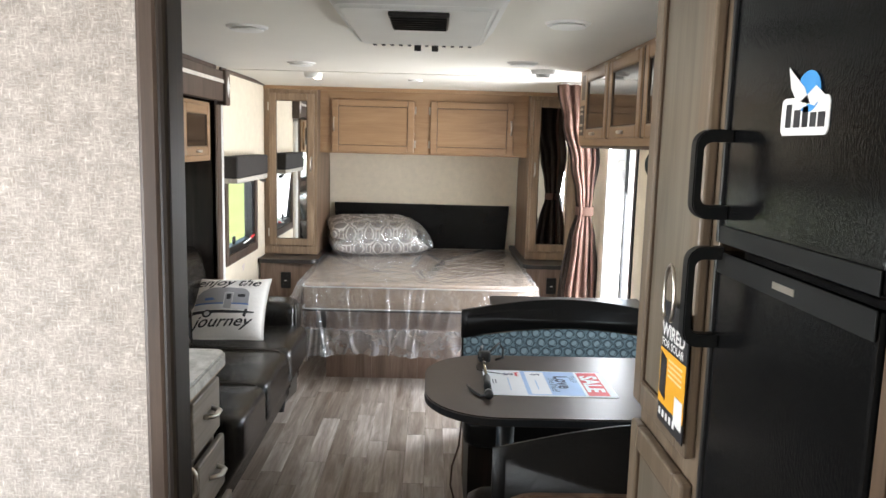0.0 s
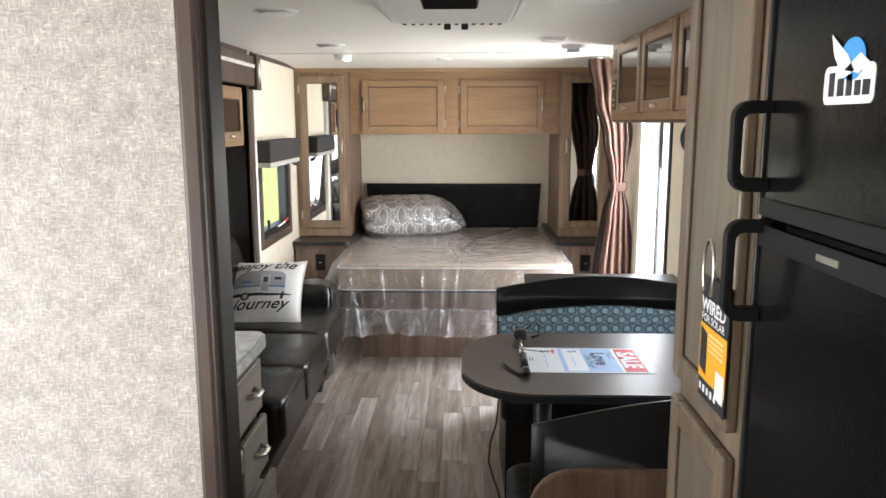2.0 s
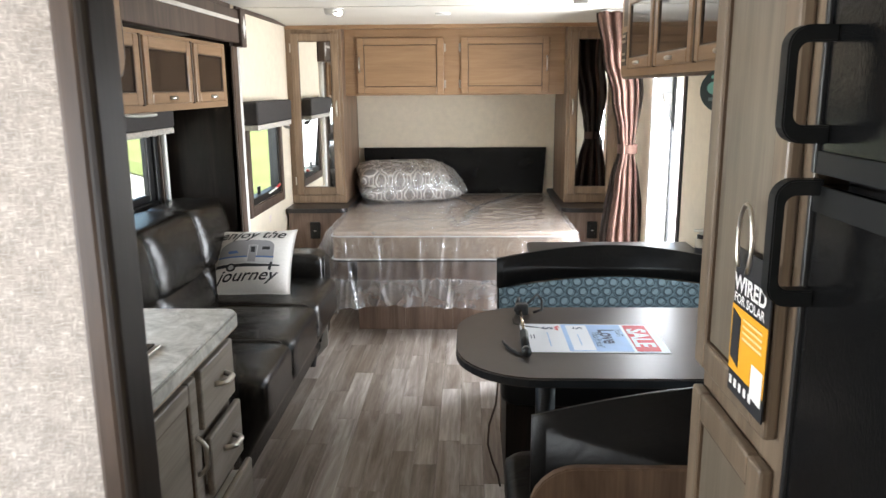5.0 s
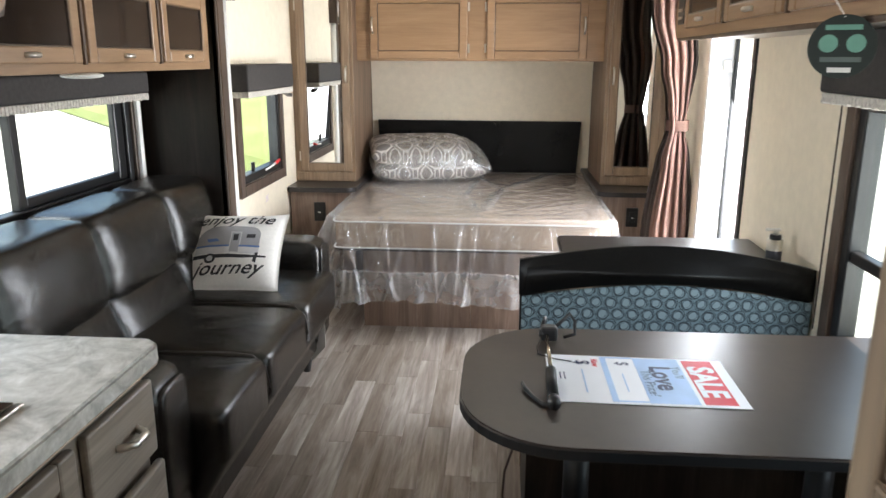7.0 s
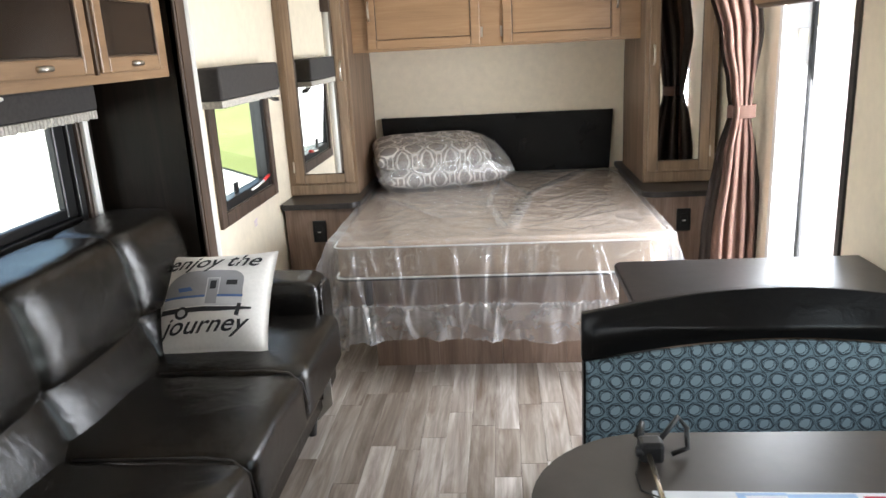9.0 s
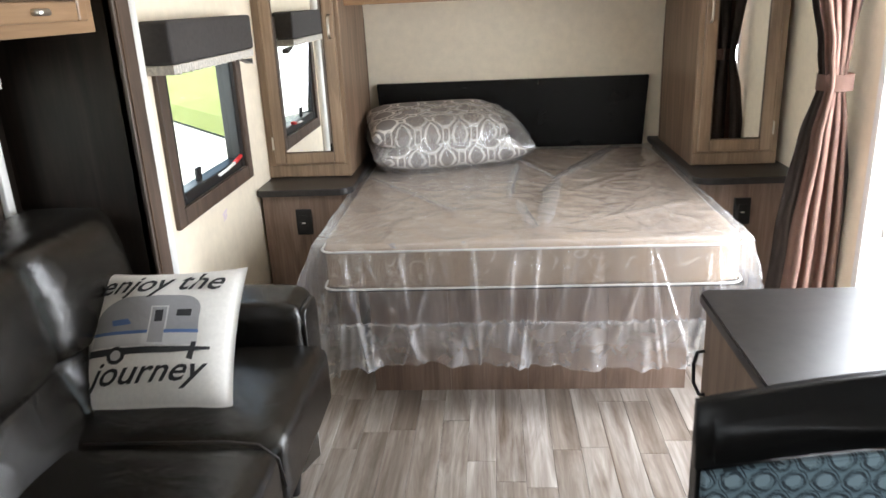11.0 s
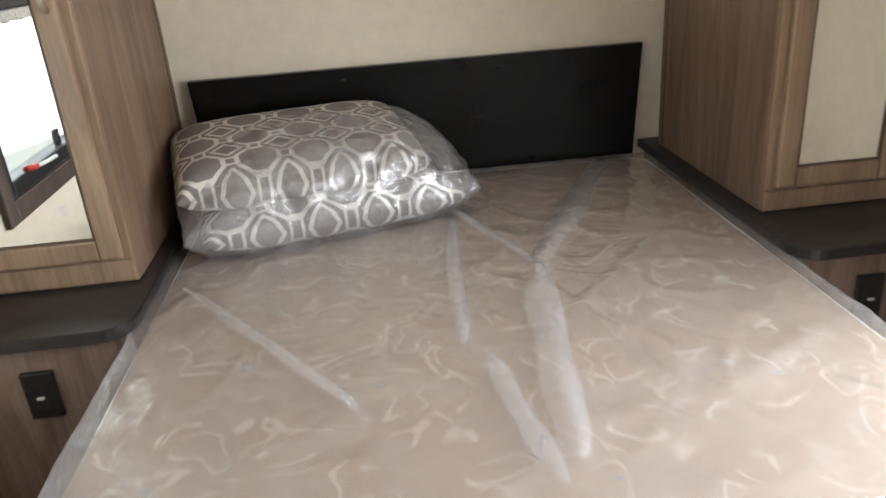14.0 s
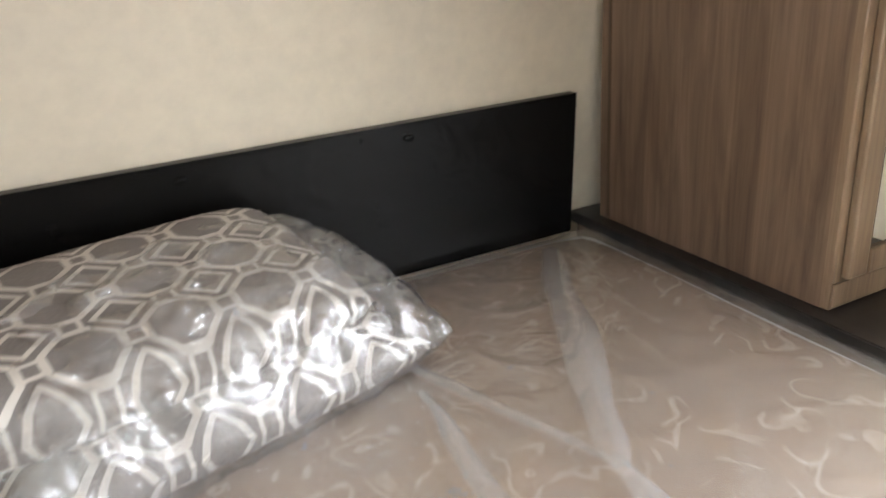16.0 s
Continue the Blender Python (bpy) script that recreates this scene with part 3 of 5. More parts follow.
# ---- bedroom cabinets ----
for side in (-1, 1):
    xi, xo = (-0.803, -1.198) if side < 0 else (0.786, 1.165)
    a, c = sorted((xi, xo))
    t = thing("wardrobe", ((a + c) / 2, 6.2, 0.694), "brown wood wardrobe with a tall mirrored door" if side < 0 else "brown wood wardrobe with mirrored door by the curtain", "wardrobe", "wardrobes beside the bed")
    part("side_panel", prism([(5.862, 0.694), (6.555, 0.694), (6.555, 1.0), (6.55, 1.25), (6.52, 1.45), (6.43, 1.7), (6.30, 1.925), (5.862, 1.945)], "x", *sorted((xi, xi - side * -0.014))), SIDE, t)
    part("edge_trim", box(*sorted((xi - side * 0.002, xi + side * 0.004)), 6.515, 6.525, 0.70, 1.40), CABDARK, t)
    part("body", box(*sorted((xi + side * 0.015, xo)), 5.865, 6.24, 0.694, 1.93), SIDE, t)
    fr = part("face_frame", box(a, c, 5.842, 5.865, 0.694, 1.945, 0.003), CAB, t)
    part("lower_rail", box(a + 0.002, c - 0.002, 5.836, 5.842, 0.700, 0.752, 0.002), CAB, t)
    m0, m1 = (-1.158, -0.822) if side < 0 else (0.806, 1.132)
    d = framed_door(t, "y", 5.842, -1, m0, m1, 0.762, 1.897, 0.052, 0.022, MIRROR, label="tall mirror in a wooden frame")
    xh = m1 - 0.022 if side < 0 else m0 + 0.022
    pull(d, (xh, 5.82, 1.33), (xh, 5.82, 1.43), (0, -1, 0))
    xg = m0 - 0.006 if side < 0 else m1 + 0.006
    for z in (0.86, 1.80):
        hinge(d, xg - 0.006, xg + 0.006, 5.832, 5.842, z - 0.03, z + 0.03)

    t = thing("nightstand", ((a + c) / 2, 6.1, 0), "walnut-look nightstand with black top and outlet", "nightstand", "nightstands beside the bed")
    n0, n1 = (-1.185, -0.775) if side < 0 else (0.770, 1.185)
    part("body", box(n0, n1, 5.635, 6.64, 0, 0.662, 0.002), BASE, t)
    tp0, tp1 = (-1.198, -0.762) if side < 0 else (0.745, 1.198)
    part("top", prism(rounded(tp0, tp1, 5.590, 6.645, (0.03, 0.07, 0, 0) if side < 0 else (0.07, 0.03, 0, 0)), "z", 0.662, 0.692, 0.003), TOP, t, "black laminate top")
    ox = -0.998 if side < 0 else 0.962
    o = part("outlet", box(ox - 0.036, ox + 0.036, 5.622, 5.635, 0.472, 0.592, 0.004), BLACKP, t, "black outlet plate")
    part("socket", box(ox - 0.018, ox + 0.018, 5.617, 5.622, 0.500, 0.565, 0.002), BLACKP, o)
    part("indicator", box(ox - 0.008, ox + 0.008, 5.614, 5.617, 0.527, 0.533), PLASTIC, o, "white mark")

t = thing("overhead_cabinet", (0, 6.2, 1.466), "honey wood overhead cabinet with two framed doors", "cabinet")
part("face_frame", box(-0.803, 0.786, 5.986, 6.006, 1.466, 1.935, 0.003), CABH, t)
part("bottom", box(-0.803, 0.786, 6.006, 6.52, 1.466, 1.482), CABH, t)
part("body", box(-0.80, 0.77, 6.008, 6.30, 1.484, 1.93), CABH, t)
for u0, u1, hx, gx in ((-0.712, -0.085, -0.695, -0.076), (0.040, 0.675, 0.656, 0.031)):
    d = framed_door(t, "y", 5.986, -1, u0, u1, 1.478, 1.872, 0.05, 0.022, None, frame_mat=CABH)
    pull(d, (hx, 5.964, 1.635), (hx, 5.964, 1.735), (0, -1, 0))
    for z in (1.545, 1.80):
        hinge(d, gx - 0.006, gx + 0.006, 5.976, 5.986, z - 0.028, z + 0.028)
ft = thing("cabinet_trim", (0, 5.98, 1.935), "brown wood strip under the ceiling", "trim", kind="structure")
part("strip", box(-1.198, 1.165, 5.83, 5.842, 1.925, 1.955, 0.003), CABH, ft)

# ---- slide-out cabinets ----
t = thing("slide_cabinet", (-1.37, 3.4, 1.432), "wood overhead cabinet with smoked glass doors above the sofa", "cabinet")
part("body", box(-1.555, -1.19, 2.25, 4.395, 1.436, 1.745, 0.002), CABY, t)
part("face_frame", box(-1.19, -1.17, 2.25, 4.395, 1.432, 1.748, 0.003), CABY, t)
for y0, y1 in ((2.26, 2.76), (2.80, 3.32), (3.36, 3.855), (3.90, 4.335)):
    d = framed_door(t, "x", -1.17, 1, y0, y1, 1.462, 1.728, 0.048, 0.02, SMOKED, frame_mat=CABY, label="smoked glass panel")
    # Dark strip along one edge, painting in the shadow beside the door.
    part("shadow_edge", box(-1.169, -1.158, y0 - 0.016, y0 - 0.001, 1.458, 1.732, 0.002), CABDARK, d)
    yc = (y0 + y1) / 2
    pull(d, (-1.152, yc - 0.03, 1.486), (-1.152, yc + 0.03, 1.486), (1, 0, 0), 0.008, 0.014)
t = thing("puck_light", (-1.2, 3.37, 1.432), "white dome puck light under the cabinet", "light")
part("dome", superbox(-1.25, -1.13, 3.31, 3.43, 1.415, 1.434, 2.5, 6), PLASTIC, t, "", True)

t = thing("kitchen_cabinet", (-1.2, 1.9, 1.55), "wood overhead kitchen cabinet with rounded dark edging", "cabinet")
part("body", box(-1.555, -0.872, 1.26, 2.50, 1.58, 1.968, 0.002), CABY, t)
part("face_frame", prism(rounded(1.26, 2.53, 1.555, 1.968, (0, 0.05, 0, 0)), "x", -0.872, -0.85, 0.003), CABY, t)
b = sweep([(-0.862, 1.27, 1.553), (-0.862, 2.47, 1.553), (-0.862, 2.515, 1.567), (-0.862, 2.532, 1.61), (-0.862, 2.532, 1.96)], 0.012, 8)
part("edging", b, CABDARK, t, "dark rounded edging", True)
framed_door(t, "x", -0.85, 1, 1.30, 1.88, 1.60, 1.94, 0.05, 0.02, None, frame_mat=CABY)
framed_door(t, "x", -0.85, 1, 1.90, 2.46, 1.60, 1.94, 0.05, 0.02, None, frame_mat=CABY)

t = thing("drawer_cabinet", (-1.1, 1.85, 0), "grey-brown wood kitchen base with drawers", "cabinet")
part("body", box(-1.55, -0.585, 1.26, 2.40, 0.06, 0.878, 0.002), GREYCAB, t)
part("toe_kick", box(-1.55, -0.63, 1.26, 2.38, 0, 0.06), BLACKP, t)
for z0, z1, po in ((0.685, 0.845, 0.0), (0.505, 0.665, 0.012), (0.25, 0.485, 0.034)):
    d = part("drawer", box(-0.585 + po, -0.566 + po, 2.155, 2.405, z0, z1, 0.006), GREYCAB, t)
    if po:
        part("drawer_box", box(-0.9 + po, -0.586 + po, 2.18, 2.38, z0 + 0.02, z1 - 0.03), PLASTIC, d)
    zc = z0 + (z1 - z0) * 0.55
    pull(d, (-0.566 + po, 2.245, zc), (-0.566 + po, 2.325, zc), (1, 0, 0), 0.008, 0.028)
for y0, y1 in ((1.29, 1.70), (1.71, 2.12)):
    d = framed_door(t, "x", -0.585, 1, y0, y1, 0.10, 0.845, 0.05, 0.02, None, frame_mat=GREYCAB)
    pull(d, (-0.565, y1 - 0.03, 0.60), (-0.565, y1 - 0.03, 0.70), (1, 0, 0))
t = thing("worktop", (-1.1, 1.85, 0.88), "grey marbled laminate worktop with rounded corner", "worktop")
part("slab", prism(rounded(-1.55, -0.545, 1.26, 2.432, (0, 0, 0.045, 0)), "z", 0.88, 0.922, 0.006), MARBLE, t)
part("edge_band", sweep([(-0.545, 1.27, 0.884), (-0.545, 2.385, 0.884), (-0.557, 2.42, 0.884), (-0.59, 2.432, 0.884), (-1.5, 2.432, 0.884)], 0.002, 6), plain("tan_edge", (0.36, 0.28, 0.2), 0.5), t)
t = thing("stove_cover", (-0.95, 1.8, 0.922), "black glass stove cover set in the worktop", "stove")
part("rim", box(-1.30, -0.640, 1.50, 2.115, 0.9225, 0.928, 0.002), CHROME, t)
part("glass", box(-1.29, -0.650, 1.51, 2.105, 0.928, 0.934, 0.003), SMOKED, t)

# ---- sofa ----
sofa = thing("sofa", (-1.05, 3.55, 0), "dark brown leatherette sofa with padded back and low arms", "sofa")


def seat_warp(co, q):
    co.z += -0.012 * (q.y ** 2) * (q.z > 0) + 0.006 * noise.noise(co * 6) + 0.0025 * noise.noise(co * 21)
    edge = max(0.0, abs(q.y) - 0.70) / 0.30
    front = max(0.0, min(1.0, (co.x + 0.86) / 0.14))
    if q.z > 0:
        co.z += 0.007 * edge * front * noise.noise((co.x * 9, co.y * 46, 6.0))
    if q.z < 0:
        co.x += -0.10 * max(0, q.x) * (-q.z)
    return co


for y0, y1 in ((2.93, 3.355), (3.355, 3.88), (3.88, 4.43)):
    part("seat_cushion", superbox(-1.30, -0.632, y0 - 0.006, y1 + 0.006, 0.16, 0.512, 12, 22, seat_warp), LEATHER, sofa, "", True)
part("apron", box(-1.40, -0.745, 2.80, 4.56, 0.07, 0.30, 0.015), LEATHER, sofa)
for (y0, y1) in ((2.88, 3.44), (3.44, 4.005), (4.005, 4.44)):
    def lean(co, q):
        pinch = max(0.0, abs(q.y) - 0.72) / 0.28
        co.x += -0.20 * (co.z - 0.45) + (0.034 * (1 - q.y ** 4) * (1 - 0.6 * q.z ** 2) - 0.014) * (q.x > 0)
        if q.x > 0:
            co.x += 0.005 * pinch * noise.noise((co.y * 12, co.z * 30, 3.0))
        co += 0.004 * noise.noise_vector(co * 5) + 0.0012 * noise.noise_vector(co * 17)
        return co

    def lumbar(co, q):
        co = lean(co, q)
        if q.x > 0:
            co.x += 0.045 * max(0.0, 0.5 - 0.5 * q.z)
        return co
    bk = part("back_cushion", superbox(-1.42, -1.18, y0 - 0.022, y1 + 0.022, 0.42, 0.675, 9, 18, lumbar), LEATHER, sofa, "", True)
    part("head_cushion", superbox(-1.42, -1.15, y0 - 0.022, y1 + 0.022, 0.635, 0.950, 8, 18, lean), LEATHER, bk, "", True)
part("back_frame", box(-1.50, -1.30, 2.87, 4.45, 0.10, 0.82, 0.02), LEATHER, sofa)
for y0, y1, xf, z1 in ((4.415, 4.615, -0.715, 0.628), (2.735, 2.935, -0.735, 0.668)):
    def soft(co, q):
        return co + 0.004 * noise.noise_vector(co * 9)
    ar = part("arm", superbox(-1.32, xf, y0, y1, 0.10, z1, 12, 10, soft), LEATHER, sofa, "", True)
    part("arm_front", superbox(xf - 0.012, xf + 0.012, y0 + 0.02, y1 - 0.02, 0.30, z1 - 0.03, 7, 5), LEATHER, ar, "", True)
for y in (2.85, 4.36):
    part("leg", cyl((-0.78, y, 0.0), (-0.775, y, 0.09), 0.018, 0.026), BLACKP, sofa, "black leg")
for y in (3.355, 3.88):
    part("seam", sweep([(-1.12, y, 0.500), (-0.77, y, 0.506), (-0.69, y, 0.498), (-0.647, y, 0.46), (-0.638, y + 0.004, 0.38)], 0.003, 6), plain("seam_stitch", (0.03, 0.024, 0.02), 0.6), sofa, "seat seam", True)
part("dust_cover", slab([(-0.70, 4.425, 0.30), (-0.70, 4.425, 0.10), (-0.77, 4.44, 0.02), (-0.90, 4.44, 0.02), (-0.90, 4.43, 0.30)], (0, 0.003, 0)), plain("frayed_cloth", (0.6, 0.58, 0.54), 0.9), sofa, "frayed pale underside cloth")

# throw pillow
LINEN = plain("white_linen", (0.78, 0.76, 0.72), 0.85, var=0.05, scale=90, bumps=0.25, bscale=700)
throw = thing("throw_pillow", (-1.02, 4.15, 0.51), "white throw pillow printed with a grey caravan", "pillow")
TC = Vector((-1.023, 4.162, 0.641))
TU = Vector((0.40, 0.03, 0.026)).normalized()
TV = Vector((0.0, 0.70, 0.72)).normalized()
TV = (TV - TU * TV.dot(TU)).normalized()
TU, TV = (TU * math.cos(0.07) - TV * math.sin(0.07), TV * math.cos(0.07) + TU * math.sin(0.07))
TN = TU.cross(TV)


def pillow_at(u, v, s=1.0, lift=0.0):
    """A point of the throw pillow's face; u across and v up, from -1 to 1."""
    h = max(0.0, (1 - abs(u) ** 2.4)) ** 0.6 * max(0.0, (1 - abs(v) ** 2.4)) ** 0.6
    pin = 1 - 0.06 * (1 - u * u) * abs(v) ** 3
    pin2 = 1 - 0.06 * (1 - v * v) * abs(u) ** 3
    w = 0.006 * noise.noise((u * 3, v * 3, 2.0)) * h
    return TC + TU * 0.216 * u * pin2 + TV * 0.203 * v * pin + TN * (s * (0.062 * h + w) + lift)


b = sheet(28, 28, lambda u, v: pillow_at(2 * u - 1, 2 * v - 1, 1))
b2 = sheet(28, 28, lambda u, v: pillow_at(1 - 2 * u, 2 * v - 1, -1))
me = bpy.data.meshes.new("joined")
b2.to_mesh(me)
b2.free()
b.from_mesh(me)
bpy.data.meshes.remove(me)
bmesh.ops.remove_doubles(b, verts=b.verts[:], dist=0.0008)
cushion = part("cushion", b, LINEN, throw, "", True)


def printed(name, pts, material, label="", n=10):
    """A flat shape printed on the pillow, from its outline in u and v."""
    b = bmesh.new()
    b.faces.new([b.verts.new((u, v, 0)) for u, v in pts])
    bmesh.ops.triangulate(b, faces=b.faces[:])
    for k in range(3):
        bmesh.ops.subdivide_edges(b, edges=[e for e in b.edges if e.calc_length() > 0.14], cuts=1)
        bmesh.ops.triangulate(b, faces=b.faces[:])
    for v in b.verts:
        v.co = pillow_at(v.co.x, v.co.y, 1, 0.0022 + 0.0006 * n / 10)
    return part(name, b, material, cushion, label)


INK = plain("black_print", (0.03, 0.03, 0.032), 0.85)
GREYP = plain("grey_print", (0.30, 0.30, 0.31), 0.85)
LGREYP = plain("light_grey_print", (0.55, 0.55, 0.55), 0.85)
BLUEP = plain("blue_print", (0.10, 0.17, 0.36), 0.85)
body_o = [(-0.78, -0.02), (0.55, -0.02)] + [(0.30 + 0.25 * math.cos(a), 0.30 + 0.22 * math.sin(a)) for a in np.linspace(0, math.pi / 2, 6)] + [(-0.30 + 0.48 * math.cos(a), 0.16 + 0.36 * math.sin(a)) for a in np.linspace(math.pi / 2, math.pi, 8)]
printed("caravan_body", [tuple(map(float, p)) for p in body_o], GREYP, "grey caravan print", 0)
printed("caravan_skirt", [(-0.80, -0.18), (0.55, -0.18), (0.55, -0.02), (-0.78, -0.02)], LGREYP, "", 0)
printed("stripe", [(-0.79, -0.02), (0.56, -0.02), (0.56, 0.025), (-0.79, 0.025)], BLUEP, "blue stripe", 10)
printed("door_print", [(-0.06, -0.17), (0.16, -0.17), (0.16, 0.36), (-0.06, 0.36)], LGREYP, "", 10)
printed("door_print", [(-0.04, -0.15), (0.14, -0.15), (0.14, 0.34), (-0.04, 0.34)], GREYP, "", 20)
printed("window_print", [(0.0, 0.14), (0.10, 0.14), (0.10, 0.30), (0.0, 0.30)], INK, "", 30)
printed("window_print", [(0.27, 0.20), (0.45, 0.20), (0.45, 0.30), (0.27, 0.30)], INK, "", 20)
printed("chassis", [(-0.82, -0.30), (0.30, -0.28), (0.72, -0.24), (0.72, -0.20), (-0.82, -0.20)], INK, "black chassis", 10)
printed("wheel", [(-0.42 + 0.12 * math.cos(k * math.tau / 14), -0.30 + 0.12 * math.sin(k * math.tau / 14)) for k in range(14)], INK, "", 20)
printed("wheel_rim", [(-0.42 + 0.07 * math.cos(k * math.tau / 12), -0.30 + 0.07 * math.sin(k * math.tau / 12)) for k in range(12)], LGREYP, "", 30)
printed("jack", [(0.45, -0.36), (0.52, -0.38), (0.55, -0.14), (0.49, -0.14)], INK, "", 20)
printed("bird_mark", [(-0.55, 0.18), (-0.34, 0.20), (-0.28, 0.12), (-0.52, 0.10)], BLUEP, "", 20)


def on_pillow(cu, cv, s, tilt=0.0):
    def place(x, y):
        u = cu + (x + 0.45 * y) * s
        return pillow_at(max(-0.95, min(0.95, u)), cv + y * s + tilt * (u - cu), 1, 0.004)
    return place


part("lettering", lettering("enjoy the", 1.0, on_pillow(-0.06, 0.60, 0.42, 0.02), 0.012), INK, cushion, "black slanted lettering")
part("lettering", lettering("journey", 1.0, on_pillow(-0.06, -0.66, 0.44, 0.04), 0.012), INK, cushion, "black slanted lettering")

# ---- bed ----
def m_damask():
    m, nt, b = mat("damask_ticking", 0.75)
    v = coords(nt, (1, 1, 1))
    n0 = nd(nt, "ShaderNodeTexNoise", Scale=7.0, Detail=1.0)
    nt.links.new(v, n0.inputs["Vector"])
    add = nt.nodes.new("ShaderNodeVectorMath")
    add.operation = "MULTIPLY_ADD"
    add.inputs[1].default_value = (0.22, 0.22, 0.22)
    nt.links.new(n0.outputs["Color"], add.inputs[0])
    nt.links.new(v, add.inputs[2])
    vo = nd(nt, "ShaderNodeTexVoronoi", Scale=8.5)
    nt.links.new(add.outputs[0], vo.inputs["Vector"])
    sn = nt.nodes.new("ShaderNodeMath")
    sn.operation = "MULTIPLY"
    sn.inputs[1].default_value = 19.0
    nt.links.new(vo.outputs["Distance"], sn.inputs[0])
    si = nt.nodes.new("ShaderNodeMath")
    si.operation = "SINE"
    nt.links.new(sn.outputs[0], si.inputs[0])
    n1 = nd(nt, "ShaderNodeTexNoise", Scale=11.0, Detail=2.0)
    nt.links.new(v, n1.inputs["Vector"])
    mk = nt.nodes.new("ShaderNodeMath")
    mk.operation = "MULTIPLY"
    nt.links.new(ramp(nt, si.outputs[0], [(0.72, (0, 0, 0)), (0.9, (1, 1, 1))]), mk.inputs[0])
    nt.links.new(ramp(nt, n1.outputs["Fac"], [(0.46, (0, 0, 0)), (0.54, (1, 1, 1))]), mk.inputs[1])
    nt.links.new(mix(nt, "MIX", mk.outputs[0], (0.37, 0.268, 0.188), (0.53, 0.42, 0.32)), b.inputs["Base Color"])
    n2 = nd(nt, "ShaderNodeTexNoise", Scale=600.0, Detail=2.0)
    nt.links.new(v, n2.inputs["Vector"])
    bump(nt, b, n2.outputs["Fac"], 0.2, 0.001)
    return m


DAMASK = m_damask()
PIPING = plain("white_piping", (0.82, 0.80, 0.76), 0.7, var=0.03)


def m_film(name="clear_polythene", shine=0.13, thin=0.08, thick=0.32, rough=0.06, crinkle=28.0, flow=(1, 1, 0.35)):
    """Clear polythene: mostly see-through, a little milky, with sharp gloss."""
    m = bpy.data.materials.new(name)
    m.use_nodes = True
    nt = m.node_tree
    nt.nodes.remove(nt.nodes["Principled BSDF"])
    tr = nt.nodes.new("ShaderNodeBsdfTransparent")
    di = nt.nodes.new("ShaderNodeBsdfDiffuse")
    di.inputs[0].default_value = (0.85, 0.86, 0.88, 1)
    tl = nt.nodes.new("ShaderNodeBsdfTranslucent")
    tl.inputs[0].default_value = (0.85, 0.86, 0.88, 1)
    half = nt.nodes.new("ShaderNodeMixShader")
    half.inputs[0].default_value = 0.4
    nt.links.new(di.outputs[0], half.inputs[1])
    nt.links.new(tl.outputs[0], half.inputs[2])
    gl = nt.nodes.new("ShaderNodeBsdfGlossy")
    gl.inputs["Roughness"].default_value = rough
    n = nd(nt, "ShaderNodeTexNoise", Scale=9.0, Detail=5.0, Roughness=0.6, Distortion=0.6)
    nt.links.new(coords(nt), n.inputs["Vector"])
    milky = ramp(nt, n.outputs["Fac"], [(0.35, (thin, thin, thin)), (0.72, (thick, thick, thick))])
    m1 = nt.nodes.new("ShaderNodeMixShader")
    nt.links.new(milky, m1.inputs[0])
    nt.links.new(tr.outputs[0], m1.inputs[1])
    nt.links.new(half.outputs[0], m1.inputs[2])
    n2 = nd(nt, "ShaderNodeTexNoise", Scale=crinkle, Detail=4.0, Roughness=0.55, Distortion=1.4)
    nt.links.new(coords(nt, flow), n2.inputs["Vector"])
    bp = nt.nodes.new("ShaderNodeBump")
    bp.inputs["Strength"].default_value, bp.inputs["Distance"].default_value = 0.7, 0.008
    nt.links.new(n2.outputs["Fac"], bp.inputs["Height"])
    nt.links.new(bp.outputs[0], gl.inputs["Normal"])
    m2 = nt.nodes.new("ShaderNodeMixShader")
    nt.links.new(gloss_factor(nt, bp.outputs[0], shine, 0.85, 3.2), m2.inputs[0])
    nt.links.new(m1.outputs[0], m2.inputs[1])
    nt.links.new(gl.outputs[0], m2.inputs[2])
    nt.links.new(m2.outputs[0], nt.nodes["Material Output"].inputs["Surface"])
    return m


# Top film milkier than the sides: its low-angle haze is put into the colour.
FILM = m_film(shine=0.10, thin=0.20, thick=0.34, rough=0.22, crinkle=13.0)
CLEAR = m_film("taut_polythene", 0.09, 0.13, 0.28, 0.10, 20.0, (1, 1, 0.2))
HEM = m_film("gathered_polythene", 0.09, 0.22, 0.42, 0.12, 45.0, (1, 1, 0.10))
BAG = m_film("bag_polythene", 0.18, 0.06, 0.36, 0.15, 34.0, (0.6, 1.4, 1.4))
t = thing("bed_platform", (0, 5.75, 0), "walnut-look laminate bed platform", "bed base")
for k in range(4):
    xa = -0.613 + k * 1.211 / 4
    part("front_panel", box(xa + 0.0006, xa + 1.211 / 4 - 0.0006, 5.015, 5.033, 0.0, 0.47, 0.001), BASE, t)
part("side_panel", box(-0.613, -0.597, 5.033, 6.58, 0, 0.47), BASE, t)
part("side_panel", box(0.582, 0.598, 5.033, 6.58, 0, 0.47), BASE, t)
part("deck", box(-0.74, 0.75, 4.90, 6.58, 0.47, 0.488, 0.002), DARKWOOD, t, "dark plywood deck")
t = thing("mattress", (0, 5.7, 0.488), "tan damask mattress with white piping", "mattress")
mx0, mx1, my0, my1 = -0.752, 0.740, 4.862, 6.566


def mat_warp(co, q):
    if q.z > 0:
        co.z += 0.004 * noise.noise(co * 4) + 0.004 * (1 - q.x ** 2)
    co.y += 0.004 * noise.noise((co.x * 9, 0, co.z * 9)) * (q.y < -0.9)
    return co


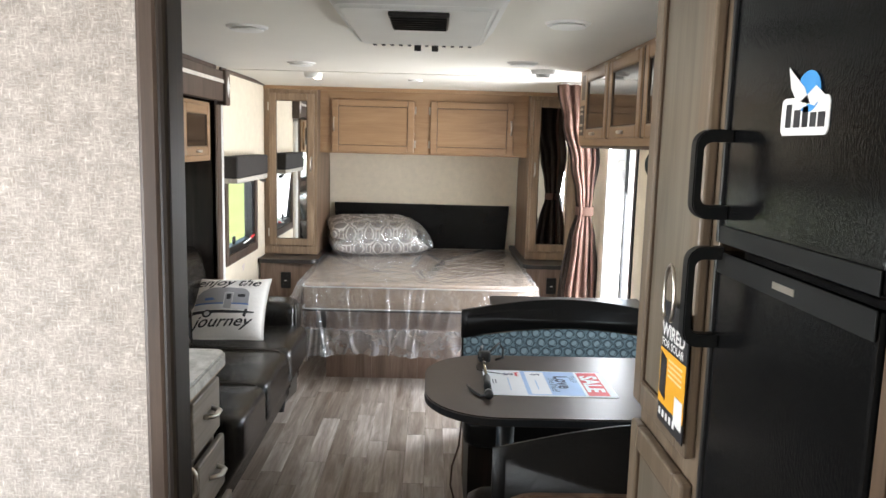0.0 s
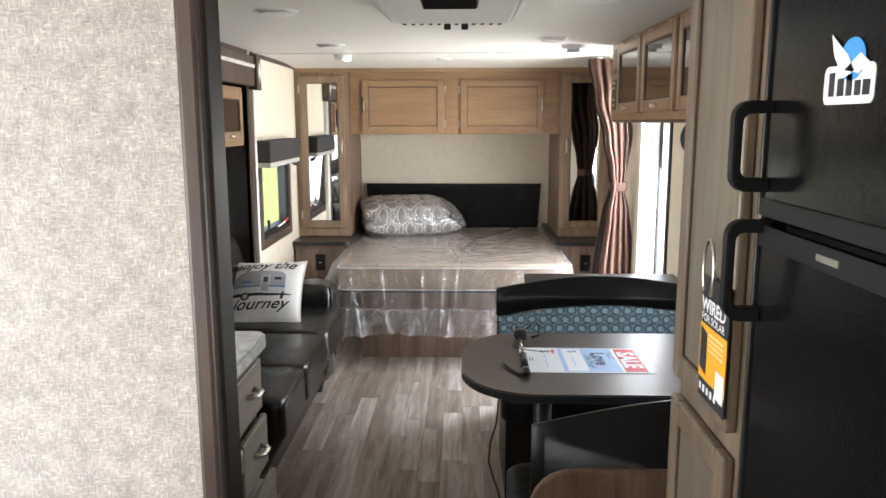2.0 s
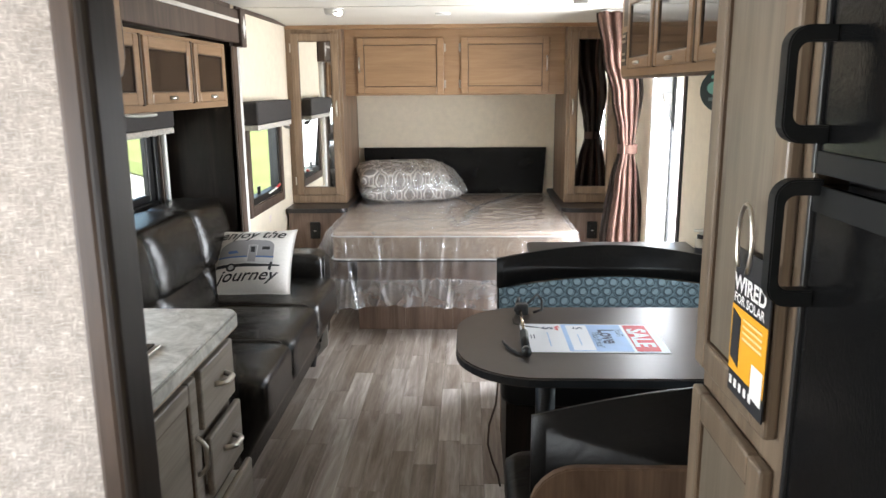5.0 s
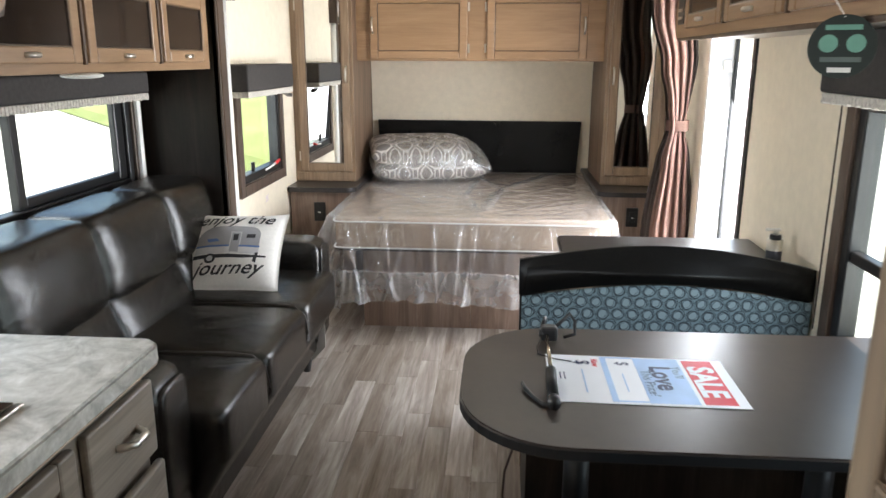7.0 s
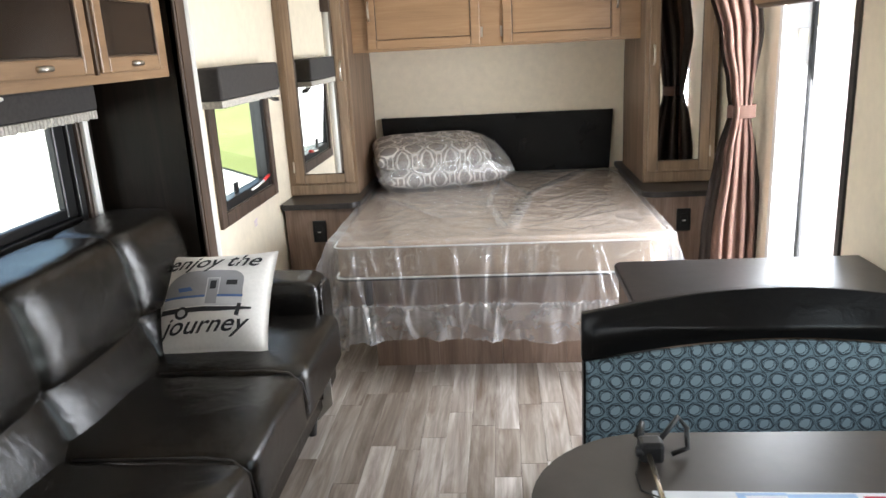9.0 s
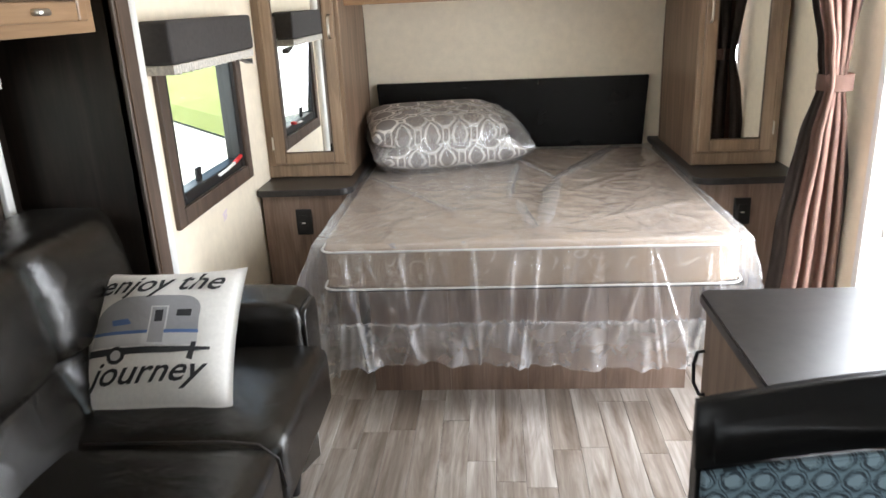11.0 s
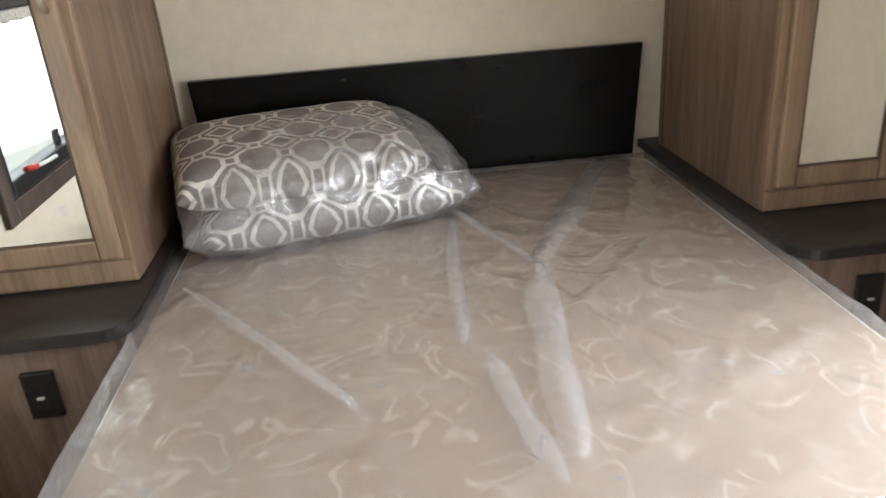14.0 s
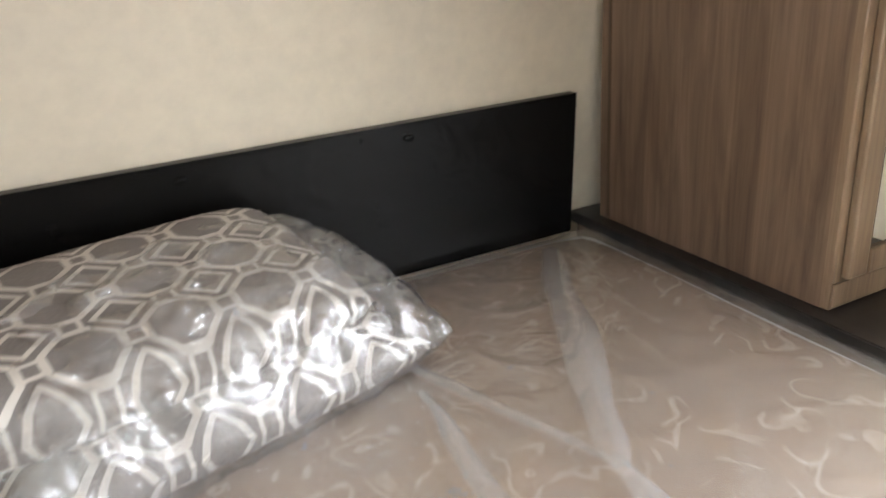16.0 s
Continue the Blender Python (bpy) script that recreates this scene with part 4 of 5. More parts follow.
part("body", superbox(mx0, mx1, my0, my1, 0.490, 0.656, 24, 14, mat_warp), DAMASK, t, "", True)
for z in (0.500, 0.642):
    ring = [(u, v, z + 0.003 * math.sin(u * 9 + v * 5)) for u, v in rounded(mx0 + 0.004, mx1 - 0.004, my0 - 0.003, my1 - 0.008, 0.05, 5)]
    dense = []
    for i, p in enumerate(ring):
        q = ring[(i + 1) % len(ring)]
        d = (Vector(q) - Vector(p)).length
        for k in range(max(1, int(d / 0.06))):
            dense.append(Vector(p).lerp(Vector(q), k / max(1, int(d / 0.06))))
    part("piping", sweep(dense, 0.0042, 8, True), PIPING, t, "white piping", True)

# polythene cover over the mattress
FW, FE = 0.775, 0.752
rng = random.Random(11)
CREASES = [(rng.uniform(-0.78, 0.78), rng.uniform(-0.5, 0.5), rng.uniform(0.006, 0.017), rng.uniform(0.005, 0.011)) for k in range(34)]


def hang(a, z, seed):
    """How far the hanging film stands out at a along the edge and height z: slack, sharp creases, gathers under the seam."""
    fall = max(0.0, min(1.0, (0.655 - z) / 0.08))
    out = fall * (0.011 * noise.noise((a * 4.5, z * 2.2, seed)) + 0.006 * noise.noise((a * 13, z * 5, seed + 4)))
    for c, slant, h, w in CREASES:
        out += fall * h * math.exp(-((a - c - slant * (z - 0.5)) / w) ** 2)
    below = max(0.0, 0.372 - z)
    if below > 0:
        out += 0.012 * math.exp(-below / 0.055) * noise.noise((a * 62, 0.4, seed)) + 0.30 * below * noise.noise((a * 15, z * 1.5, seed + 8))
    return out


def cover(u, v):
    s = (u - 0.5) * 2 * 1.30
    arc = v * 2.20
    ds = max(0.0, -s - FW, s - FE)
    yt = 6.54 - arc
    dt = max(0.0, 4.855 - yt)
    sg = 1 if s > 0 else -1
    x = max(-FW, min(FE, s))
    y = max(4.855, yt)
    drop = max(ds, dt)
    lim = 0.470 + 0.012 * math.sin(s * 5) + (0.03 if s < -0.7 else 0.0) if y < 5.50 else 0.13
    d2 = min(drop, lim)
    gather = min(ds, dt)
    z = 0.668 - d2
    if ds > 0:
        x += sg * ((0.045 if s < 0 else 0.012) * min(1, ds * 5) + (0.12 if s < 0 else 0.06) * gather)
    if dt > 0:
        y -= 0.014 * min(1, dt * 8) + 0.035 * dt + 0.06 * gather + hang(x, z, 2.0)
    if ds > 0:
        x += sg * hang(y - 5.2, z, 5.0)
    if drop <= 0:
        r = 0.0
        for (ax, ay, bx, by, w, hh) in ((0.54, 6.45, 0.15, 5.69, 0.020, 0.010), (0.155, 5.72, 0.05, 4.95, 0.02, 0.010), (-0.01, 6.04, -0.07, 5.38, 0.014, 0.008), (-0.06, 6.35, 0.15, 5.72, 0.012, 0.008), (-0.68, 5.78, -0.27, 5.19, 0.018, 0.006), (0.70, 5.35, 0.15, 5.02, 0.03, 0.006), (0.55, 5.9, 0.16, 5.45, 0.02, 0.005)):
            dx, dy = bx - ax, by - ay
            L = math.hypot(dx, dy)
            k = ((x - ax) * dx + (y - ay) * dy) / L / L
            if -0.05 < k < 1.05:
                e = abs((x - ax) * dy - (y - ay) * dx) / L
                r += hh * math.exp(-(e / w) ** 2) * math.sin(math.pi * max(0, min(1, k))) ** 0.5
        z += r + 0.004 * abs(noise.noise((x * 6, y * 6, 0))) + 0.002 * noise.noise((x * 22, y * 16, 5)) + 0.004 * max(0, 0.16 - abs(noise.noise((x * 5 + y * 2, y * 4 - x * 3, 8)))) / 0.16
    return (x, y, z)


fc = thing("mattress_cover", (0, 5.0, 0.66), "clear crinkled polythene cover draped over the mattress", "plastic cover")
film = part("film", sheet(420, 230, cover), FILM, fc, "", True)
# clear sides, and the doubled, gathered hem under the seam
film.data.materials.append(CLEAR)
film.data.materials.append(HEM)
for poly in film.data.polygons:
    if poly.center.z < 0.372:
        poly.material_index = 2
    elif poly.center.z < 0.652:
        poly.material_index = 1
part("seam", sheet(420, 4, lambda u, v: (-0.79 + 1.55 * u, 4.818 - hang(-0.79 + 1.55 * u, 0.375, 2.0) - 0.007 * v * (1 + math.sin(u * 300 + 4 * math.sin(u * 37))), 0.370 + 0.014 * v + 0.004 * math.sin(u * 17) + 0.0025 * math.sin(u * 130))), HEM, fc, "ruffled gathered band", True)
part("inner_hem", sheet(200, 14, lambda u, v: (-0.77 + 1.51 * u, 4.836 - hang(-0.77 + 1.51 * u, 0.372 - 0.10 * v, 2.0), 0.372 - (0.095 + 0.010 * math.sin(u * 9)) * v)), HEM, fc, "inner layer of the hem", True)

# Extra strips of film along the creases; their milkiness stands in for highlights.
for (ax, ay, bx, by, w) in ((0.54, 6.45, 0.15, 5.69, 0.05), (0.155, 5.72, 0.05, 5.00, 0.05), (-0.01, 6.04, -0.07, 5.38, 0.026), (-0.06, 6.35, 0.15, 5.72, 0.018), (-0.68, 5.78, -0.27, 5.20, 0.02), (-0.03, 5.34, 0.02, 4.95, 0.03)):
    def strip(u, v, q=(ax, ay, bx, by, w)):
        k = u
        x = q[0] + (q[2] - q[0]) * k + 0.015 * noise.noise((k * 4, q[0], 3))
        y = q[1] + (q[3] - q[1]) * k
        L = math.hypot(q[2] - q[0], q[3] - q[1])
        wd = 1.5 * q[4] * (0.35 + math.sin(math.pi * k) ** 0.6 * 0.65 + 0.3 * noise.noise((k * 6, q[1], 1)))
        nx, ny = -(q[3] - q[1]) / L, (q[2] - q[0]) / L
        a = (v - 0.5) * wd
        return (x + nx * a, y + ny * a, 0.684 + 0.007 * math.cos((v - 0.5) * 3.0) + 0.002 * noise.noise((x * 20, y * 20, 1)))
    part("fold", sheet(40, 6, strip), FILM, film, "milky strip along a crease, in place of its highlight", True)

hb = thing("headboard", (0, 6.57, 0.66), "black padded vinyl headboard on the wall", "headboard")
part("pad", prism([(-0.745, 0.66), (0.704, 0.66), (0.727, 1.038), (-0.766, 1.040)], "y", 6.574, 6.618, 0.006), VINYL, hb)
for x in (-0.28, 0.24):
    part("button", superbox(x - 0.014, x + 0.014, 6.566, 6.579, 0.995, 1.013, 3, 3), VINYL, hb, "", True)


# bed pillows in their bag
def m_lattice():
    m, nt, b = mat("grey_lattice_cloth", 0.8)

    def ma(op, a, c=None, clamp=False):
        n = nt.nodes.new("ShaderNodeMath")
        n.operation, n.use_clamp = op, clamp
        for k, v in enumerate((a, c)):
            if v is None:
                continue
            if isinstance(v, (int, float)):
                n.inputs[k].default_value = v
            else:
                nt.links.new(v, n.inputs[k])
        return n.outputs[0]
    uv = nt.nodes.new("ShaderNodeUVMap")
    mp = nt.nodes.new("ShaderNodeMapping")
    mp.inputs["Scale"].default_value = (4.7, 3.3, 1)
    nt.links.new(uv.outputs[0], mp.inputs["Vector"])
    sep = nt.nodes.new("ShaderNodeSeparateXYZ")
    nt.links.new(mp.outputs[0], sep.inputs[0])
    px = ma("SUBTRACT", ma("FRACT", sep.outputs[0]), 0.5)
    py = ma("SUBTRACT", ma("FRACT", sep.outputs[1]), 0.5)
    ax, ay = ma("ABSOLUTE", px), ma("ABSOLUTE", py)
    d8 = ma("MAXIMUM", ma("MAXIMUM", ax, ay), ma("MULTIPLY", ma("ADD", ax, ay), 0.72))
    r1 = ma("LESS_THAN", ma("ABSOLUTE", ma("SUBTRACT", d8, 0.37)), 0.040)
    cx, cy = ma("SUBTRACT", 0.5, ax), ma("SUBTRACT", 0.5, ay)
    dd = ma("ADD", cx, cy)
    r2 = ma("LESS_THAN", ma("ABSOLUTE", ma("SUBTRACT", dd, 0.27)), 0.044)
    sq = ma("MAXIMUM", ma("ABSOLUTE", ma("SUBTRACT", ax, 0.5)), ay)
    r3 = ma("LESS_THAN", ma("ABSOLUTE", ma("SUBTRACT", sq, 0.105)), 0.028)
    sq2 = ma("MAXIMUM", ma("ABSOLUTE", ma("SUBTRACT", ay, 0.5)), ax)
    r4 = ma("LESS_THAN", ma("ABSOLUTE", ma("SUBTRACT", sq2, 0.105)), 0.028)
    r = ma("MAXIMUM", ma("MAXIMUM", r1, r2), ma("MAXIMUM", r3, r4))
    n = nd(nt, "ShaderNodeTexNoise", Scale=300.0, Detail=2.0)
    nt.links.new(coords(nt), n.inputs["Vector"])
    g = ramp(nt, n.outputs["Fac"], [(0.3, (0.165, 0.148, 0.138)), (0.7, (0.245, 0.222, 0.208))])
    nt.links.new(mix(nt, "MIX", r, g, (0.60, 0.56, 0.51)), b.inputs["Base Color"])
    return m


LATTICE = m_lattice()


def soft_pillow(c, rz, tilt, hx, hy, T, p=2.7, seed=0.0, crumple=0.0, n=36, uvs=True):
    """A pillow as one closed mesh: two bulged faces sharing their rim."""
    m = Matrix.Translation(c) @ Matrix.Rotation(radians(rz), 4, "Z") @ Matrix.Rotation(radians(tilt), 4, "X")

    def face(s):
        def fn(u, v):
            a, e = 2 * u - 1, 2 * v - 1
            h = max(0.0, 1 - abs(a) ** p) ** 0.5 * max(0.0, 1 - abs(e) ** p) ** 0.5
            x = hx * a * (1 - 0.05 * (1 - a * a) * e * e)
            y = hy * e * (1 - 0.05 * (1 - e * e) * a * a)
            z = s * T * h + crumple * noise.noise((a * 6 + seed, e * 6, s * 2.0)) * (0.3 + h)
            z += crumple * 0.8 * (abs(noise.noise((a * 17, e * 9, seed))) - 0.15) * (e < 0.2)
            q = crumple * 0.6 * noise.noise((a * 9, e * 9, seed + s))
            return m @ Vector((x + q, y + q, z))
        return fn
    b = sheet(n, n, face(1), uv=uvs)
    b2 = sheet(n, n, face(-1), uv=uvs)
    me = bpy.data.meshes.new("joined")
    b2.to_mesh(me)
    b2.free()
    b.from_mesh(me)
    bpy.data.meshes.remove(me)
    if not crumple:
        bmesh.ops.remove_doubles(b, verts=b.verts[:], dist=0.0008)
        bmesh.ops.recalc_face_normals(b, faces=b.faces[:])
    return b


bp = thing("bed_pillows", (-0.33, 6.2, 0.67), "grey lattice pillows stacked in a clear bag", "pillow")
part("pillow", soft_pillow((-0.358, 6.225, 0.734), 15, 1, 0.365, 0.228, 0.066, 4.0), LATTICE, bp, "grey and cream lattice pillow", True)
part("pillow", soft_pillow((-0.425, 6.262, 0.868), 13, 9, 0.345, 0.222, 0.074, 6.0), LATTICE, bp, "grey and cream lattice pillow", True)
bag = part("bag", soft_pillow((-0.365, 6.235, 0.790), 15, 9, 0.405, 0.258, 0.150, 3.4, 3.0, 0.017, 110, False), BAG, bp, "clear crinkled polythene bag", True)

# ---- curtain ----
CLOTH = plain("brown_curtain_cloth", (0.225, 0.130, 0.100), 0.8, var=0.12, scale=25, bumps=0.2, bscale=500)
cur = thing("curtain", (1.07, 5.15, 0.02), "brown tied-back privacy curtain hanging from the ceiling track", "curtain")


def curtain_fn(u, v):
    z = 1.955 - v * 1.90
    ctr = [(1.955, 1.000, 0.130), (1.72, 1.015, 0.100), (1.45, 1.060, 0.080), (1.25, 1.076, 0.056), (1.14, 1.080, 0.045), (0.95, 1.078, 0.072), (0.55, 1.070, 0.100), (0.05, 1.050, 0.125)]
    for (za, ca, wa), (zb, cb, wb) in zip(ctr, ctr[1:]):
        if za >= z >= zb:
            k = (za - z) / (za - zb)
            k = k * k * (3 - 2 * k)
            c, w = ca + (cb - ca) * k, wa + (wb - wa) * k
            break
    else:
        c, w = ctr[-1][1:]
    a = 2 * u - 1
    folds = 3.5
    amp = 0.026 * (0.55 + w * 5)
    ph = u * folds * math.tau + 0.25 * math.sin(z * 2.0) + 1.6 * noise.noise((u * 4, z * 0.5, 2))
    x = c + w * a + 0.005 * math.sin(ph * 2)
    y = 5.13 + amp * math.cos(ph) + 0.05 * a + 0.008 * noise.noise((u * 9, z * 3, 0))
    return (x, y, z)


part("cloth", sheet(90, 60, curtain_fn, 0.003), CLOTH, cur, "", True)
# Second, darker sheet 5 cm behind the cloth, wider at its sides.
part("lining", sheet(90, 60, lambda u, v: (lambda p: (p[0] + (0.004 + (0.034 if (p[2] < 1.14 or u > 0.5) else 0.0) * min(1.0, abs(p[2] - 1.14) * 3)) * (2 * u - 1), p[1] + 0.050, p[2]))(curtain_fn(u, v)), 0.002), plain("dark_back_cloth", (0.048, 0.033, 0.026), 0.85, var=0.15, scale=30), cur, "dark brown sheet behind the cloth", True)
tie = [(1.080 + 0.060 * math.cos(a), 5.14 + 0.062 * math.sin(a), 1.14) for a in np.linspace(0, math.tau, 25)[:-1]]
b = bmesh.new()
lo = [b.verts.new((x, y, 1.112)) for x, y, z in tie]
hi = [b.verts.new((x, y, 1.168)) for x, y, z in tie]
for k in range(24):
    b.faces.new((lo[k], lo[(k + 1) % 24], hi[(k + 1) % 24], hi[k]))
bmesh.ops.solidify(b, geom=b.faces[:], thickness=0.004)
part("tie_back", b, CLOTH, cur, "brown cloth tie-back", True)
part("track", box(0.885, 1.195, 5.115, 5.145, 1.955, 1.969, 0.003), PLASTIC, cur, "white ceiling track")

# ---- overhead cabinet by the entry ----
t = thing("entry_cabinet", (1.03, 3.1, 1.57), "wood overhead cabinet with dark glass doors above the dinette", "cabinet")
part("body", box(0.898, 1.198, 1.81, 4.39, 1.585, 1.968, 0.002), CABY, t)
part("underside", box(0.885, 1.198, 1.81, 4.40, 1.566, 1.584, 0.003), plain("pale_underside", (0.55, 0.5, 0.42), 0.5), t, "pale underside")
part("face_frame", prism(rounded(1.81, 4.425, 1.566, 1.968, (0, 0.04, 0, 0)), "x", 0.876, 0.897, 0.003), CABY, t)
part("edging", sweep([(0.886, 1.82, 1.563), (0.886, 4.375, 1.563), (0.886, 4.412, 1.575), (0.886, 4.428, 1.615), (0.886, 4.428, 1.96)], 0.009, 8), CABDARK, t, "dark rounded edging", True)
for y0, y1 in ((1.93, 2.49), (2.53, 3.09), (3.13, 3.66), (3.70, 4.20)):
    d = framed_door(t, "x", 0.876, -1, y0, y1, 1.60, 1.945, 0.05, 0.02, SMOKED, frame_mat=CABY, label="dark reflective glass panel")
    # Shadow at the door's edge, put in as a dark strip.
    part("shadow_edge", box(0.862, 0.8755, y0 - 0.014, y0 - 0.001, 1.598, 1.948, 0.002), CABDARK, d)
    yc = (y0 + y1) / 2
    pull(d, (0.858, yc - 0.03, 1.625), (0.858, yc + 0.03, 1.625), (-1, 0, 0), 0.008, 0.014)
    hinge(d, 0.860, 0.872, yc - 0.18, yc - 0.14, 1.945, 1.953)
    hinge(d, 0.860, 0.872, yc + 0.14, yc + 0.18, 1.945, 1.953)
st = part("stereo", box(0.866, 0.8755, 4.255, 4.355, 1.62, 1.78, 0.003), BLACKP, t, "black stereo panel")
for z in (1.645, 1.675, 1.735, 1.76):
    part("button", box(0.861, 0.866, 4.275, 4.335, z - 0.006, z + 0.006, 0.002), CHROME, st)
# No opening here: the shade inside it is put in as a dark plate.
part("niche", box(0.870, 0.8755, 4.255, 4.355, 1.81, 1.94), CABDARK, t, "flat dark plate for the shade in a niche")

tag = thing("hanging_tag", (0.83, 2.63, 1.50), "round black card tag with green marks hanging on a string", "tag")
tc = Vector((0.828, 2.68, 1.507))
tn = Vector((-0.45, -0.85, 0.05)).normalized()
tu = Vector((0, 0, 1)).cross(tn).normalized()
tv = tn.cross(tu)


def disc(c, r, n, lift):
    return slab([c + tn * lift + r * (math.cos(k * math.tau / n) * tu + math.sin(k * math.tau / n) * tv) for k in range(n)], -tn * 0.0015)


card = part("card", disc(tc, 0.064, 40, 0), plain("dark_green_card", (0.012, 0.022, 0.018), 0.5), tag)
TEAL = plain("teal_ink", (0.16, 0.36, 0.28), 0.6)
for a in (-0.031, 0.031):
    part("spot", disc(tc + tu * a * 0.83 + tv * 0.006, 0.018, 24, 0.002), TEAL, card, "teal round mark")
for z, w, mt in ((0.038, 0.034, TEAL), (-0.026, 0.038, plain("grey_ink", (0.12, 0.15, 0.14), 0.6)), (-0.047, 0.022, PLASTIC)):
    c0 = tc + tv * z + tn * 0.002
    part("print", slab([c0 - tu * w - tv * 0.005, c0 + tu * w - tv * 0.005, c0 + tu * w + tv * 0.005, c0 - tu * w + tv * 0.005], tn * 0.0005), mt, card)
part("string", cyl(tc + tv * 0.058, (0.848, 2.81, 1.622), 0.0018, seg=8), PLASTIC, tag, "white string")

# ---- pantry and refrigerator ----
pan = thing("pantry_cabinet", (0.85, 1.62, 0), "tall grey-brown wood pantry with panelled doors", "cabinet")
part("body", box(0.562, 1.198, 1.45, 1.795, 0, 1.968, 0.002), PANTRY, pan)
part("face_frame", box(0.540, 0.562, 1.432, 1.805, 0, 1.968, 0.004), PANTRY, pan)
up = framed_door(pan, "x", 0.540, -1, 1.465, 1.80, 1.015, 1.93, 0.052, 0.022, PANEL, name="upper_door", frame_mat=PANTRY)
lowd = framed_door(pan, "x", 0.540, -1, 1.465, 1.80, 0.09, 0.968, 0.052, 0.022, PANEL, name="lower_door", frame_mat=PANTRY)
ring = [(0.500 - 0.0 * a, 1.545 + 0.028 * math.cos(a), 1.295 + 0.055 * math.sin(a)) for a in np.linspace(math.radians(-50), math.radians(235), 18)]
part("handle", sweep(ring, 0.0034, 8), CHROME, up, "silver loop pull", True)
YEL = plain("orange_card", (0.75, 0.36, 0.02), 0.45, var=0.03)
BLK = plain("black_card", (0.02, 0.02, 0.022), 0.45)
hang = thing("solar_tag", (0.51, 1.5350, 1.0520), "black and orange hang tag lettered about solar wiring", "tag")
card = part("card", slab([(0.511, 1.6150, 1.0420), (0.511, 1.4750, 1.0420), (0.511, 1.4750, 1.3070), (0.511, 1.6150, 1.3070)], (0.002, 0, 0)), BLK, hang)
part("orange_field", slab([(0.5098, 1.6150, 1.0840), (0.5098, 1.4750, 1.0840), (0.5098, 1.4750, 1.2040), (0.5098, 1.6150, 1.2040)], (0.001, 0, 0)), YEL, card, "orange field")
part("panel_picture", slab([(0.5088, 1.6090, 1.1070), (0.5088, 1.5750, 1.0970), (0.5088, 1.5750, 1.1870), (0.5088, 1.6090, 1.1970)], (0.0008, 0, 0)), BLK, card)
part("picture", slab([(0.5088, 1.5200, 1.0700), (0.5088, 1.4780, 1.0670), (0.5088, 1.4780, 1.1270), (0.5088, 1.5200, 1.1270)], (0.0008, 0, 0)), PLASTIC, card)
for k in range(5):
    yk = 1.607 - k * 0.020
    part("icon", slab([(0.5098, yk, 1.0570), (0.5098, yk - 0.010, 1.0570), (0.5098, yk - 0.010, 1.0720), (0.5098, yk, 1.0720)], (0.0008, 0, 0)), PLASTIC, card)
part("lettering", lettering("WIRED", 0.040, lambda x, y: (0.5085, 1.547 - x, 1.234 + y), 0.0012), PLASTIC, card, "white lettering")
part("lettering", lettering("FOR SOLAR", 0.023, lambda x, y: (0.5085, 1.547 - x, 1.212 + y), 0.0005), PLASTIC, card, "white lettering")
for k in range(4):
    part("print", slab([(0.5088, 1.5650, 1.187 - k * 0.011), (0.5088, 1.4900, 1.187 - k * 0.011), (0.5088, 1.4900, 1.191 - k * 0.011), (0.5088, 1.5650, 1.191 - k * 0.011)], (0.0006, 0, 0)), plain("cream_print", (0.8, 0.6, 0.3), 0.6), card)

fr = thing("refrigerator", (0.85, 1.19, 0), "black pebbled two-door refrigerator with loop handles", "refrigerator")
part("body", box(0.575, 1.19, 0.965, 1.415, 0.05, 1.90, 0.004), BLACKP, fr)
DG = plain("dark_grey_trim", (0.008, 0.0085, 0.0085), 0.45)
DG.node_tree.nodes["Principled BSDF"].inputs["Specular IOR Level"].default_value = 0.2
for nm, z0, z1, hz0, hz1 in (("freezer_door", 1.412, 1.88, 1.458, 1.585), ("lower_door", 0.10, 1.398, 1.250, 1.400)):
    d = part(nm, box(0.531, 0.572, 0.968, 1.415, z0, z1, 0.006), FRIDGE, fr)
    part("edge_strip", box(0.526, 0.534, 1.405, 1.4155, z0, z1, 0.002), BLACKP, d)
    zt = z0 if nm == "freezer_door" else z1
    part("trim_band", box(0.5275, 0.5305, 0.970, 1.404, min(zt, zt + (0.028 if zt == z0 else -0.034)), max(zt, zt + (0.028 if zt == z0 else -0.034)), 0.001), DG, d, "dark grey trim band")
    outer = rounded(0.473, 0.56, hz0 - 0.008, hz1 + 0.006, (0.026, 0, 0, 0.026))
    inner = rounded(0.486, 0.56, hz0 + 0.014, hz1 - 0.014, (0.014, 0, 0, 0.014))
    lo, hi = [p for p in outer if p[0] < 0.55], [p for p in inner if p[0] < 0.55]
    half = len(lo) // 2
    ring_o = [(0.531, hz1 + 0.006)] + lo[half:] + lo[:half] + [(0.531, hz0 - 0.008)]
    ring_i = [(0.531, hz0 + 0.014)] + hi[:half][::-1] + hi[half:][::-1] + [(0.531, hz1 - 0.014)]
    b = prism([(p[0], p[1]) for p in ring_o + ring_i], "y", 1.384, 1.408, 0.002)
    part("handle", b, DG, d, "black loop handle")
part("brand_mark", box(0.5262, 0.5275, 1.145, 1.205, 1.376, 1.385), CHROME, bpy.data.objects["lower_door.001"] if "lower_door.001" in bpy.data.objects else fr, "small silver mark")
stk = thing("sticker", (0.53, 1.17, 1.6), "white and blue bird-shaped sticker on the freezer door", "sticker")
sx = 0.5295
part("plate", slab([(sx, y, z) for y, z in rounded(1.106, 1.228, 1.580, 1.628, 0.010)], (0.0012, 0, 0)), PLASTIC, stk, "white rounded plate")
